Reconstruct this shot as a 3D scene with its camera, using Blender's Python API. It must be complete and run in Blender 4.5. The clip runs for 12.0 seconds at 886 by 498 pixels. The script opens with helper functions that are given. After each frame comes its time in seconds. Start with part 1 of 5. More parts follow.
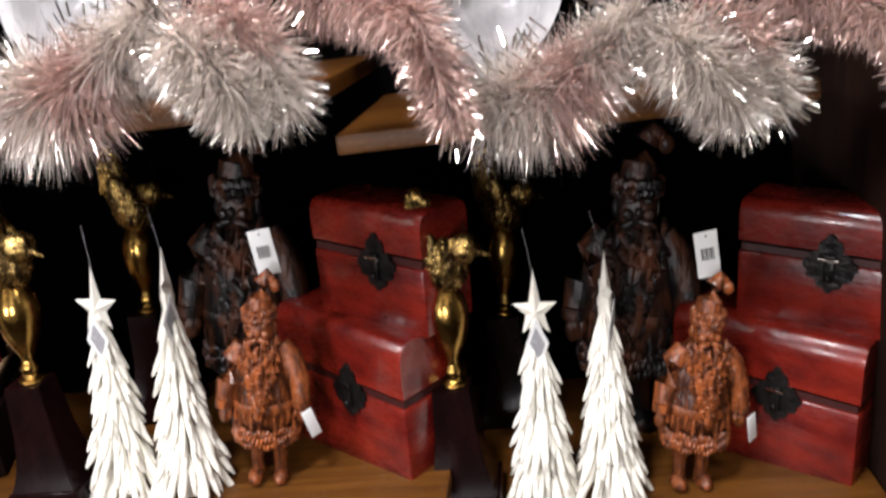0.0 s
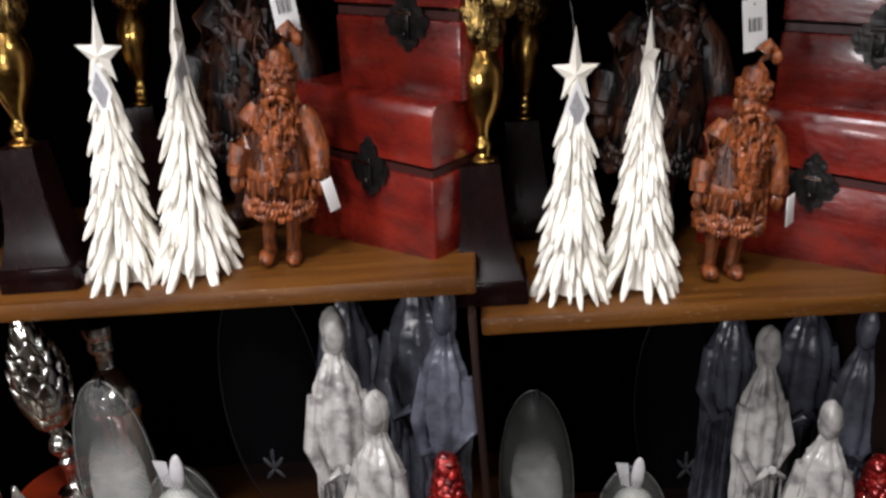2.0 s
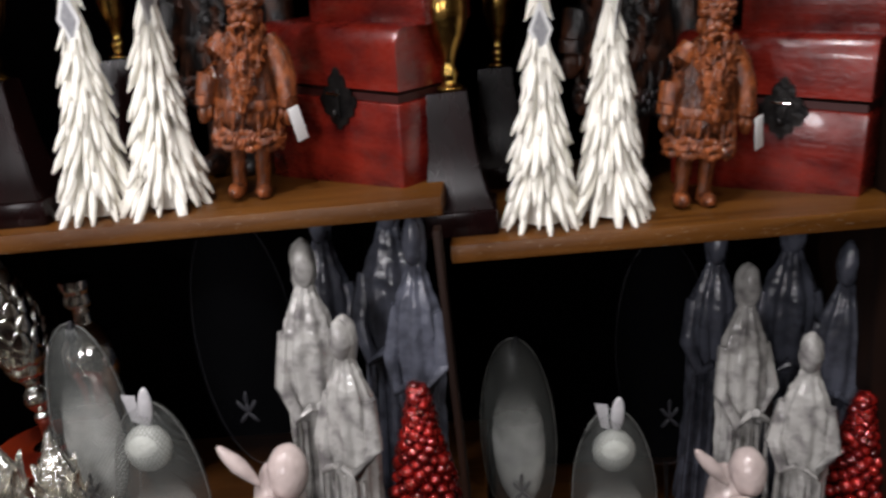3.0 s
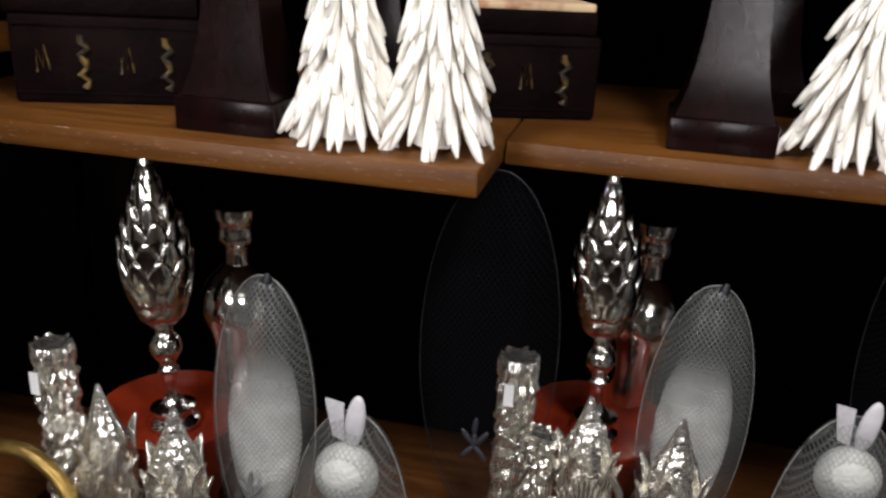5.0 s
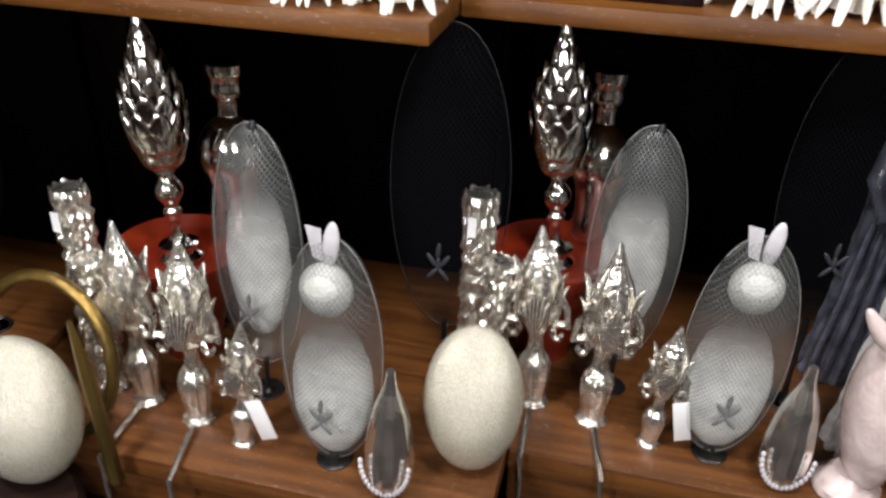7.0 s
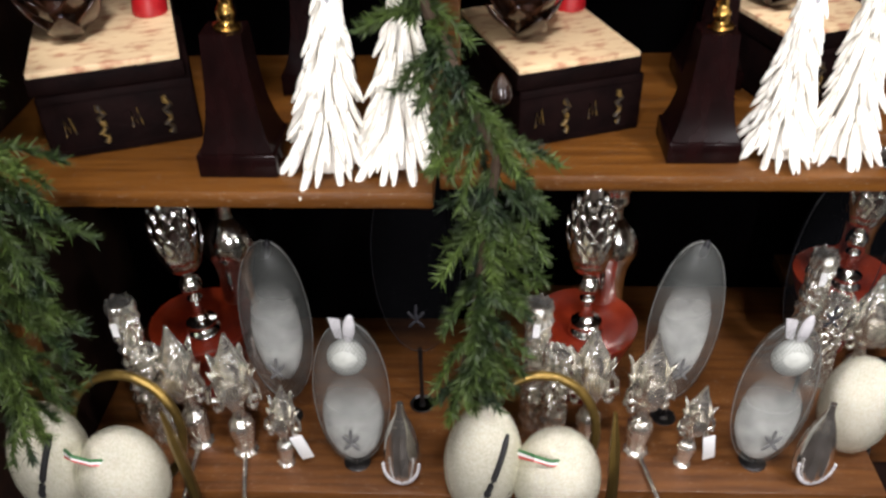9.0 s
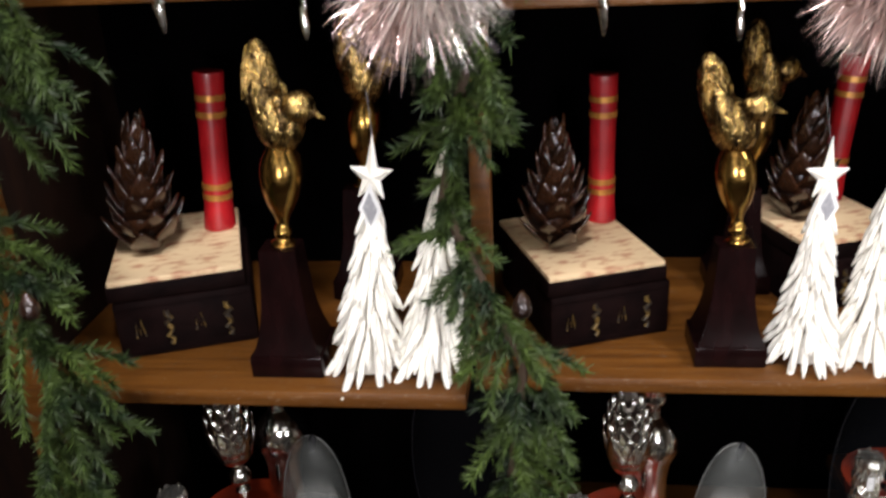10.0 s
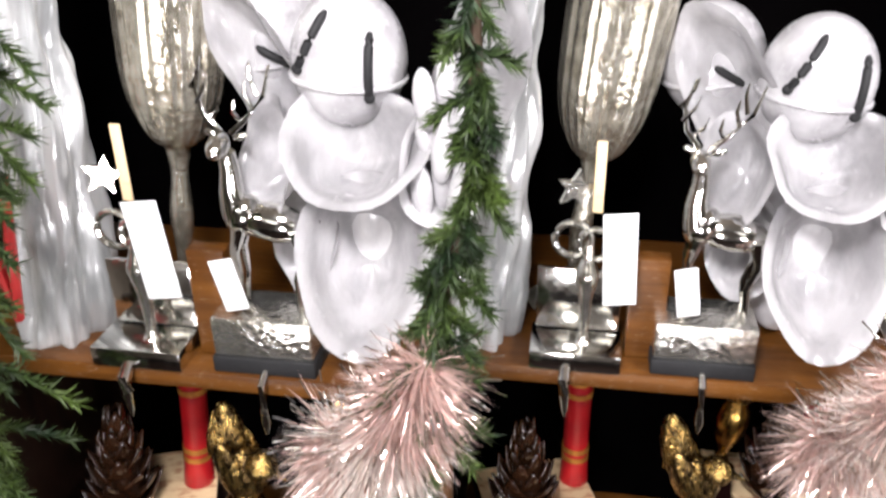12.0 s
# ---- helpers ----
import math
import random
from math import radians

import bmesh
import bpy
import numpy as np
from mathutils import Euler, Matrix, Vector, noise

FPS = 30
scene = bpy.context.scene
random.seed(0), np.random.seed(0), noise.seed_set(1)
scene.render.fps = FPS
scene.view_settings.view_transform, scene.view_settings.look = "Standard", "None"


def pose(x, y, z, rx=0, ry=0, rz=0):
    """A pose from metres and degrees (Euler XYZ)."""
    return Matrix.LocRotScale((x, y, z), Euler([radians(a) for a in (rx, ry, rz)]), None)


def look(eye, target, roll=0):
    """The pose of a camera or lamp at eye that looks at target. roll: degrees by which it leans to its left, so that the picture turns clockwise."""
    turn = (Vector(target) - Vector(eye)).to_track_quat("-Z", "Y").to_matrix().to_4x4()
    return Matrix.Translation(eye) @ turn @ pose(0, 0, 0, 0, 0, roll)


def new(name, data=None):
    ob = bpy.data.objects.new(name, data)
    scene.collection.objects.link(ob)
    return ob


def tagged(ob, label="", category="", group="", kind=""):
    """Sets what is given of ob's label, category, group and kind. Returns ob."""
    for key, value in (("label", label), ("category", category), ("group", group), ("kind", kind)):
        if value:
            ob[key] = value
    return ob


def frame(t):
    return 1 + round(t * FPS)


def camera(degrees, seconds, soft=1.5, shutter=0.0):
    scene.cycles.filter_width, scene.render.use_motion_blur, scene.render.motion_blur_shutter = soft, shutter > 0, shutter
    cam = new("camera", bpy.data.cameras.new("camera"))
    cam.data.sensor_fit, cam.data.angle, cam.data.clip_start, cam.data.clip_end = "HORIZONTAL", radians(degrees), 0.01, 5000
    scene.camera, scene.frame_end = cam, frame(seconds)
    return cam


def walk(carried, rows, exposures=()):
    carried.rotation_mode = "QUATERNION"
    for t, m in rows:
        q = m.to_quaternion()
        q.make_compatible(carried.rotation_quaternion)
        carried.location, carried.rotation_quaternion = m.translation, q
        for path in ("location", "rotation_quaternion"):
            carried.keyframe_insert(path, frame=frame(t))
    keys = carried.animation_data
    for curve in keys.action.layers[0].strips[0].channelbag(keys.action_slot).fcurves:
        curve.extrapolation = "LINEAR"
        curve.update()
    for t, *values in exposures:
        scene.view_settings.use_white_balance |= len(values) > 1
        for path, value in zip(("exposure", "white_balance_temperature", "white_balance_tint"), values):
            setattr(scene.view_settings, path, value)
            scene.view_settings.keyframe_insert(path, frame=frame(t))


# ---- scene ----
cam = camera(55.98, 12.0, soft=2.6, shutter=0.4)
walk(cam, [
    (0, look((1.5634, -0.6113, 1.5187), (1.4364, 0.3355, 1.2227), -8.00)),
    (0.5, look((1.5215, -0.6232, 1.4680), (1.4209, 0.3199, 1.1511), -7.09)),
    (1, look((1.4884, -0.6386, 1.4034), (1.4057, 0.3080, 1.0917), -6.65)),
    (1.5, look((1.4371, -0.6417, 1.3394), (1.3863, 0.3111, 1.0401), -6.00)),
    (2, look((1.4481, -0.6341, 1.3042), (1.3749, 0.2992, 0.9528), -5.36)),
    (2.5, look((1.4789, -0.6824, 1.2045), (1.4144, 0.2680, 0.9001), -6.62)),
    (2.7, look((1.5013, -0.6912, 1.1783), (1.4315, 0.2604, 0.8793), -7.07)),
    (3, look((1.4865, -0.6721, 1.1735), (1.4042, 0.2765, 0.8711), -6.38)),
    (4, look((0.9342, -0.6193, 1.1304), (0.7409, 0.3031, 0.7987), -0.27)),
    (4.3, look((0.9194, -0.6002, 1.1256), (0.7136, 0.3192, 0.7905), 0.42)),
    (4.5, look((0.8743, -0.5807, 1.1398), (0.6770, 0.3411, 0.8061), 1.57)),
    (5, look((0.8238, -0.5228, 1.1223), (0.6187, 0.3909, 0.7713), 2.98)),
    (5.5, look((0.8039, -0.5199, 1.1548), (0.6059, 0.3934, 0.7989), 3.56)),
    (6, look((0.7970, -0.5492, 1.1874), (0.6369, 0.3571, 0.7963), 4.12)),
    (6.5, look((0.8718, -0.5753, 1.1558), (0.6705, 0.2912, 0.6991), 2.64)),
    (6.7, look((0.9034, -0.6000, 1.1267), (0.6923, 0.2468, 0.6385), 2.32)),
    (7.1, look((0.8800, -0.6289, 1.1552), (0.6955, 0.2185, 0.6614), 1.76)),
    (7.9, look((0.2017, -0.8729, 1.3288), (0.1340, -0.0227, 0.8106), -0.71)),
    (8.3, look((0.1783, -0.9018, 1.3573), (0.1372, -0.0510, 0.8335), -1.27)),
    (8.5, look((0.1755, -0.9005, 1.3575), (0.1321, -0.0377, 0.8537), -1.36)),
    (9, look((0.1808, -0.8251, 1.5131), (0.1439, -0.0205, 0.9205), -1.15)),
    (9.5, look((0.1598, -0.8473, 1.5407), (0.1070, 0.0270, 1.0583), 0.38)),
    (10, look((0.2227, -0.8710, 1.5717), (0.1079, 0.0370, 1.1688), -3.00)),
    (10.5, look((0.2556, -0.7920, 1.7610), (0.1208, 0.0766, 1.2842), -2.00)),
    (11, look((0.2966, -0.7543, 1.8520), (0.1188, 0.1006, 1.3644), -2.06)),
    (11.5, look((0.2747, -0.7148, 1.9583), (0.1476, 0.1557, 1.4827), -0.61)),
    (12, look((0.2895, -0.6765, 2.0091), (0.1409, 0.2053, 1.5613), -0.72)),
], exposures=[(0, -0.45), (1.0, -0.45), (1.5, -0.5), (2.0, -0.72), (2.5, -0.98), (2.7, -0.98), (4.3, -0.85), (5.5, -0.9), (6.0, -0.75), (6.7, -0.4), (8.3, -0.2), (9, -0.32), (10, -0.6), (10.6, -0.6), (11.4, -0.42), (12, -0.38)])

# ---- light: warm unseen lamps over the aisle, with added fill lamps, in a closed room ----
world = bpy.data.worlds.new("world")
scene.world = world
world.use_nodes = True
world.node_tree.nodes["Background"].inputs[0].default_value = (1, 0.9, 0.8, 1)
world.node_tree.nodes["Background"].inputs[1].default_value = 0.02


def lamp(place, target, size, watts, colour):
    data = bpy.data.lights.new("unseen_lamp", "AREA")
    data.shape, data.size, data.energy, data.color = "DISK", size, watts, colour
    ob = new("unseen_lamp", data)
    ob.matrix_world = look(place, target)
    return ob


for x, y, low in ((0.15, -0.76, 23), (1.25, -0.56, 15)):
    lamp((x, y, 2.45), (x + 0.05, y + 0.80, 1.0), 0.28, 44, (1.0, 0.965, 1.0))
    # added frontal lamp at low height, to brighten the bottom shelf
    lamp((x - 0.05, y - 0.85, 1.25), (x - 0.15, y + 0.85, 0.65), 0.35, low, (1.0, 0.965, 1.0))
# added small side lamps, for sparkle on the silver
lamp((-0.75, -0.9, 2.25), (-0.1, 0.1, 1.3), 0.2, 9, (1.0, 0.96, 0.9))
lamp((2.3, -0.7, 2.25), (1.6, 0.3, 1.2), 0.2, 12, (1.0, 0.96, 0.9))
# added large lamps far back, for fill and reflections in the silver
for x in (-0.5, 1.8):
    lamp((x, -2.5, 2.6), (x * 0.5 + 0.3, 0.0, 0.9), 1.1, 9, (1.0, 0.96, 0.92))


# ---- materials ----
def mat(name, a, b=None, rough=0.5, metal=0.0, scale=8.0, stretch=(1, 1, 1), bump=0.0, fine=120.0, ramp=(0.35, 0.65), rvar=0.1, coat=0.0, tint=0.0, sheen=0.0, dust=0.0, spec=0.5, hollow=None, island=0.0):
    m = bpy.data.materials.new(name)
    m.use_nodes = True
    nt = m.node_tree
    bsdf = nt.nodes["Principled BSDF"]
    tc = nt.nodes.new("ShaderNodeTexCoord")
    mp = nt.nodes.new("ShaderNodeMapping")
    mp.inputs["Scale"].default_value = stretch
    nt.links.new(tc.outputs["Object"], mp.inputs[0])
    big = nt.nodes.new("ShaderNodeTexNoise")
    big.inputs["Scale"].default_value, big.inputs["Detail"].default_value = scale, 6
    small = nt.nodes.new("ShaderNodeTexNoise")
    small.inputs["Scale"].default_value, small.inputs["Detail"].default_value = fine, 3
    for n in (big, small):
        nt.links.new(mp.outputs[0], n.inputs["Vector"])
    cr = nt.nodes.new("ShaderNodeValToRGB")
    cr.color_ramp.elements[0].position, cr.color_ramp.elements[1].position = ramp
    cr.color_ramp.elements[0].color = (*a, 1)
    cr.color_ramp.elements[1].color = (*(b or [c * 0.8 for c in a]), 1)
    nt.links.new(big.outputs["Fac"], cr.inputs[0])
    out = cr.outputs[0]
    if tint:
        oi = nt.nodes.new("ShaderNodeObjectInfo")
        hv = nt.nodes.new("ShaderNodeHueSaturation")
        mr = nt.nodes.new("ShaderNodeMapRange")
        mr.inputs[3].default_value, mr.inputs[4].default_value = 1 - tint, 1 + tint
        nt.links.new(oi.outputs["Random"], mr.inputs[0])
        nt.links.new(mr.outputs[0], hv.inputs["Value"])
        nt.links.new(out, hv.inputs["Color"])
        out = hv.outputs[0]
    if island:
        gi = nt.nodes.new("ShaderNodeNewGeometry")
        hi = nt.nodes.new("ShaderNodeHueSaturation")
        mi = nt.nodes.new("ShaderNodeMapRange")
        mi.inputs[3].default_value, mi.inputs[4].default_value = 1 - island, 1 + island
        nt.links.new(gi.outputs["Random Per Island"], mi.inputs[0])
        nt.links.new(mi.outputs[0], hi.inputs["Value"])
        nt.links.new(out, hi.inputs["Color"])
        out = hi.outputs[0]
    if dust:
        mx = nt.nodes.new("ShaderNodeMix")
        mx.data_type = "RGBA"
        dr = nt.nodes.new("ShaderNodeMapRange")
        dr.inputs[1].default_value, dr.inputs[2].default_value = 0.66, 0.74
        dr.inputs[4].default_value = dust
        nt.links.new(small.outputs["Fac"], dr.inputs[0])
        nt.links.new(dr.outputs[0], mx.inputs[0])
        nt.links.new(out, mx.inputs[6])
        mx.inputs[7].default_value = (0.7, 0.62, 0.5, 1)
        out = mx.outputs[2]
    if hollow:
        # darker in the carved hollows, by the mesh's pointiness
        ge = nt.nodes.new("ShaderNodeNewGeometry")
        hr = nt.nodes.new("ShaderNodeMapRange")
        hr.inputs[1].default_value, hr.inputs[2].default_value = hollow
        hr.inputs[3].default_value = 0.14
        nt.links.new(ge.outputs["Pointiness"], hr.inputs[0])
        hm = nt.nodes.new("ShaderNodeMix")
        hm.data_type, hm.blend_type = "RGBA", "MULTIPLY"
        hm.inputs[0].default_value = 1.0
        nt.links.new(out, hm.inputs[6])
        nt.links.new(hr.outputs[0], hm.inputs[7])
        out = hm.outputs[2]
    nt.links.new(out, bsdf.inputs["Base Color"])
    rr = nt.nodes.new("ShaderNodeMapRange")
    rr.inputs[3].default_value, rr.inputs[4].default_value = max(0.02, rough - rvar), min(1, rough + rvar)
    nt.links.new(small.outputs["Fac"], rr.inputs[0])
    nt.links.new(rr.outputs[0], bsdf.inputs["Roughness"])
    bsdf.inputs["Metallic"].default_value = metal
    bsdf.inputs["Specular IOR Level"].default_value = spec
    bsdf.inputs["Coat Weight"].default_value = coat
    bsdf.inputs["Sheen Weight"].default_value = sheen
    if bump:
        bp = nt.nodes.new("ShaderNodeBump")
        bp.inputs["Strength"].default_value, bp.inputs["Distance"].default_value = min(1, bump), 0.004
        ad = nt.nodes.new("ShaderNodeMath")
        nt.links.new(big.outputs["Fac"], ad.inputs[0])
        nt.links.new(small.outputs["Fac"], ad.inputs[1])
        nt.links.new(ad.outputs[0], bp.inputs["Height"])
        nt.links.new(bp.outputs[0], bsdf.inputs["Normal"])
    return m


WOOD = mat("shelf_wood", (0.115, 0.043, 0.007), (0.062, 0.021, 0.003), 0.38, scale=9, stretch=(0.6, 9, 9), bump=0.15, fine=150, dust=0.35, spec=0.3)
LOWWOOD = mat("red_brown_shelf_wood", (0.105, 0.040, 0.010), (0.055, 0.019, 0.005), 0.34, scale=9, stretch=(0.6, 9, 9), bump=0.15, fine=150, dust=0.35, spec=0.3)
DARKWOOD = mat("cabinet_wood", (0.014, 0.0055, 0.003), (0.007, 0.003, 0.002), 0.6, scale=8, stretch=(6, 6, 0.6), bump=0.15, spec=0.15)
BACK = mat("dark_lining", (0.0012, 0.0010, 0.0011), (0.0008, 0.0007, 0.0008), 0.9, scale=6, spec=0.0)
PLASTER = mat("shop_wall", (0.42, 0.36, 0.30), (0.34, 0.29, 0.24), 0.8, scale=3, bump=0.1)
CLAY = mat("white_clay", (0.88, 0.86, 0.78), (0.78, 0.74, 0.66), 0.6, scale=30, bump=0.25, fine=200, tint=0.08)
PAPER = mat("white_card", (0.78, 0.78, 0.76), (0.7, 0.7, 0.7), 0.7, scale=20)
INK = mat("ink", (0.03, 0.03, 0.035), rough=0.6)
GREYINK = mat("grey_print", (0.35, 0.35, 0.36), (0.25, 0.25, 0.27), rough=0.6, scale=200)
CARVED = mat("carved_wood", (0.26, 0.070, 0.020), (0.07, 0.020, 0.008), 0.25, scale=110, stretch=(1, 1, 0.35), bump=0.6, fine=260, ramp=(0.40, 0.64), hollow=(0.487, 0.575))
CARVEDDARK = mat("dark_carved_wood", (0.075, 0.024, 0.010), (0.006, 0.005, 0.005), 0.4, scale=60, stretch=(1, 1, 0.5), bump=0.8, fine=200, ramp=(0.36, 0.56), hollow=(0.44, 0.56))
REDWOOD = mat("red_lacquer", (0.175, 0.012, 0.006), (0.062, 0.0035, 0.003), 0.28, scale=16, stretch=(1, 1, 2.2), bump=0.12, fine=70, ramp=(0.36, 0.68), coat=0.25)
REDDARK = mat("red_lacquer_groove", (0.035, 0.004, 0.003), rough=0.5)
IRON = mat("black_iron", (0.012, 0.011, 0.012), (0.03, 0.027, 0.025), 0.35, 0.7, scale=60, bump=0.3)
BRASS = mat("brass", (0.50, 0.31, 0.085), (0.26, 0.14, 0.035), 0.22, 1.0, scale=40, bump=0.12, fine=180)
BRASSFEATHER = mat("engraved_brass", (0.46, 0.30, 0.10), (0.08, 0.05, 0.02), 0.27, 1.0, scale=75, stretch=(1, 1, 0.4), bump=0.8, fine=220, ramp=(0.45, 0.6))
PLINTH = mat("dark_plinth", (0.0075, 0.0022, 0.0022), (0.004, 0.0014, 0.0014), 0.22, scale=14, stretch=(3, 3, 1), bump=0.015, spec=0.12)
# dark leather, lowered further to carry the shade on the books
LEATHER = mat("book_leather", (0.007, 0.003, 0.0028), (0.0035, 0.0018, 0.0018), 0.6, scale=25, bump=0.3, spec=0.03)
GOLD = mat("worn_gilding", (0.13, 0.08, 0.018), (0.02, 0.014, 0.009), 0.5, 0.3, scale=110, ramp=(0.42, 0.58))
PARCH = mat("parchment", (0.66, 0.49, 0.29), (0.42, 0.20, 0.11), 0.6, scale=38, stretch=(1, 2.2, 1), fine=90, ramp=(0.50, 0.66))
CONE = mat("pine_cone", (0.032, 0.012, 0.005), (0.007, 0.003, 0.002), 0.22, scale=30, bump=0.3, tint=0.5, coat=0.4)
REDPAPER = mat("red_foil", (0.42, 0.008, 0.012), (0.25, 0.004, 0.008), 0.4, scale=20, coat=0.3)
GOLDBAND = mat("gold_band", (0.55, 0.26, 0.05), (0.36, 0.14, 0.03), 0.35, 0.5, scale=60)
SILVER = mat("mercury_silver", (0.90, 0.88, 0.82), (0.60, 0.58, 0.52), 0.14, 0.95, scale=45, bump=0.15, fine=140, rvar=0.08)
SILVERLEAF = mat("silver_leaf", (0.97, 0.95, 0.88), (0.72, 0.70, 0.62), 0.15, 0.95, scale=60, bump=0.5, fine=150, ramp=(0.45, 0.68))
CHROME = mat("chrome", (0.88, 0.87, 0.83), (0.72, 0.71, 0.67), 0.10, 1.0, scale=25, bump=0.08)
GLITTER = mat("ivory_glitter", (0.82, 0.80, 0.66), (0.62, 0.60, 0.46), 0.22, 0.55, scale=520, bump=0.6, fine=1100, ramp=(0.4, 0.6), dust=0.9)
PORCELAIN = mat("white_porcelain", (0.38, 0.37, 0.35), (0.13, 0.12, 0.12), 0.16, scale=44, bump=0.5, fine=90, ramp=(0.45, 0.72), coat=0.4)
PINKPORC = mat("pinkish_porcelain", (0.60, 0.50, 0.47), (0.42, 0.34, 0.32), 0.2, scale=30, bump=0.3, coat=0.3)
# darker copy of the white porcelain: the back row's shade is in the colour
SHADEDPORC = mat("shade_tinted_porcelain", (0.085, 0.090, 0.115), (0.022, 0.024, 0.032), 0.22, scale=30, bump=0.5, fine=90, ramp=(0.42, 0.7), coat=0.3)
PEARL = mat("pearl_white", (0.50, 0.49, 0.50), (0.30, 0.29, 0.30), 0.25, scale=22, bump=0.2, fine=70, coat=0.4)
SATIN = mat("white_satin", (0.62, 0.61, 0.62), (0.40, 0.39, 0.40), 0.24, scale=16, stretch=(1.6, 1.6, 0.8), bump=0.4, fine=48, ramp=(0.40, 0.66), coat=0.4)
MERCURY = mat("mercury_glass", (0.82, 0.78, 0.66), (0.46, 0.42, 0.33), 0.2, 0.9, scale=60, bump=0.45, fine=150, ramp=(0.42, 0.66))
REDGLASS = mat("red_glass_bead", (0.30, 0.012, 0.009), (0.09, 0.005, 0.004), 0.09, 0.6, scale=90, tint=0.6, coat=0.6)
NET = mat("grey_net", (0.30, 0.30, 0.28), (0.20, 0.20, 0.19), 0.4, 0.4, scale=40)
NETDARK = mat("navy_net", (0.006, 0.006, 0.009), (0.004, 0.004, 0.006), 0.5, 0.2, scale=40)
ETCHED = mat("frosted_white", (0.42, 0.43, 0.39), (0.27, 0.28, 0.26), 0.35, scale=30, bump=0.4, fine=260)
NEEDLE = mat("fir_needles", (0.050, 0.078, 0.014), (0.008, 0.018, 0.006), 0.55, scale=18, fine=60, spec=0.3, island=0.5)
BARK = mat("twig_bark", (0.05, 0.028, 0.014), rough=0.8, scale=40, bump=0.4)
TINSEL = mat("pink_tinsel", (0.80, 0.60, 0.54), (0.56, 0.38, 0.34), 0.2, 0.6, scale=16, fine=60, island=0.35)
TINSELWHITE = mat("silver_tinsel", (0.88, 0.81, 0.75), (0.64, 0.56, 0.51), 0.2, 0.6, scale=16, fine=60, island=0.35)
CLOTH = mat("white_sheer_cloth", (0.74, 0.75, 0.75), (0.34, 0.35, 0.35), 0.18, 0.5, scale=30, stretch=(1, 1, 0.22), bump=0.6, fine=60, ramp=(0.42, 0.62), sheen=0.3)
# lacquer colour lowered to carry the shade the bowl stands in
ORANGE = mat("orange_lacquer", (0.20, 0.022, 0.005), (0.10, 0.009, 0.004), 0.35, scale=16, coat=0.1, spec=0.25)
BLACK = mat("black_slot", (0.004, 0.004, 0.005), rough=0.7)
REDRIBBON = mat("red_ribbon", (0.45, 0.02, 0.02), rough=0.5, scale=30)
GREENRIBBON = mat("green_ribbon", (0.03, 0.13, 0.04), rough=0.5, scale=30)


# ---- mesh helpers ----
def mesh_ob(name, bm, material, smooth=True):
    bmesh.ops.recalc_face_normals(bm, faces=bm.faces)
    me = bpy.data.meshes.new(name)
    bm.to_mesh(me)
    bm.free()
    me.materials.append(material)
    if smooth:
        me.shade_smooth()
        me.set_sharp_from_angle(angle=radians(40))
    return new(name, me)


def thing(name, m, label, category, group="", kind=""):
    ob = new(name)
    ob.matrix_world = m
    ob.empty_display_size = 0.02
    return tagged(ob, label, category, group, kind)


def single(name, bm, material, m, label, category, group="", kind=""):
    ob = mesh_ob(name, bm, material)
    ob.matrix_world = m
    return tagged(ob, label, category, group, kind)


def part(name, bm, material, parent, label="", smooth=True):
    ob = mesh_ob(name, bm, material, smooth)
    ob.parent = parent
    return tagged(ob, label)


def piece(name, me, parent, m):
    ob = new(name, me)
    ob.parent = parent
    ob.matrix_basis = m
    return ob


def box(bm, x0, x1, y0, y1, z0, z1, bevel=0.0):
    g = bmesh.ops.create_cube(bm, size=1, matrix=Matrix.LocRotScale(((x0 + x1) / 2, (y0 + y1) / 2, (z0 + z1) / 2), None, (x1 - x0, y1 - y0, z1 - z0)))
    if bevel:
        es = list({e for v in g["verts"] for e in v.link_edges})
        bmesh.ops.bevel(bm, geom=es, offset=bevel, segments=2, affect="EDGES", profile=0.5)
    return bm


def lathe(bm, prof, seg=32, m=Matrix(), flute=0, depth=0.0):
    """A turned form: rows of radius and height, with flutes if asked."""
    rings = []
    for r, z in prof:
        ring = []
        for k in range(seg):
            a = 2 * math.pi * k / seg
            q = r * (1 + depth * math.cos(flute * a)) if flute else r
            ring.append(bm.verts.new(m @ Vector((q * math.cos(a), q * math.sin(a), z))))
        rings.append(ring)
    for lo, hi in zip(rings, rings[1:]):
        for k in range(seg):
            bm.faces.new((lo[k], lo[(k + 1) % seg], hi[(k + 1) % seg], hi[k]))
    bm.faces.new(rings[0][::-1])
    bm.faces.new(rings[-1])
    return bm


def curve_prof(pts, n=6):
    """A smooth profile through the given rows (Catmull-Rom)."""
    out = []
    p = [pts[0], *pts, pts[-1]]
    for i in range(1, len(p) - 2):
        for k in range(n):
            t = k / n
            out.append(tuple(0.5 * (2 * b + (c - a) * t + (2 * a - 5 * b + 4 * c - d) * t * t + (3 * b - a - 3 * c + d) * t**3) for a, b, c, d in zip(p[i - 1], p[i], p[i + 1], p[i + 2])))
    out.append(pts[-1])
    return [(max(r, 0.0004), z) for r, z in out]


def blob(bm, x, y, z, rx, ry, rz, tilt=(0, 0, 0), sub=3):
    bmesh.ops.create_icosphere(bm, subdivisions=sub, radius=1, matrix=Matrix.LocRotScale((x, y, z), Euler([radians(a) for a in tilt]), (rx, ry, rz)))
    return bm


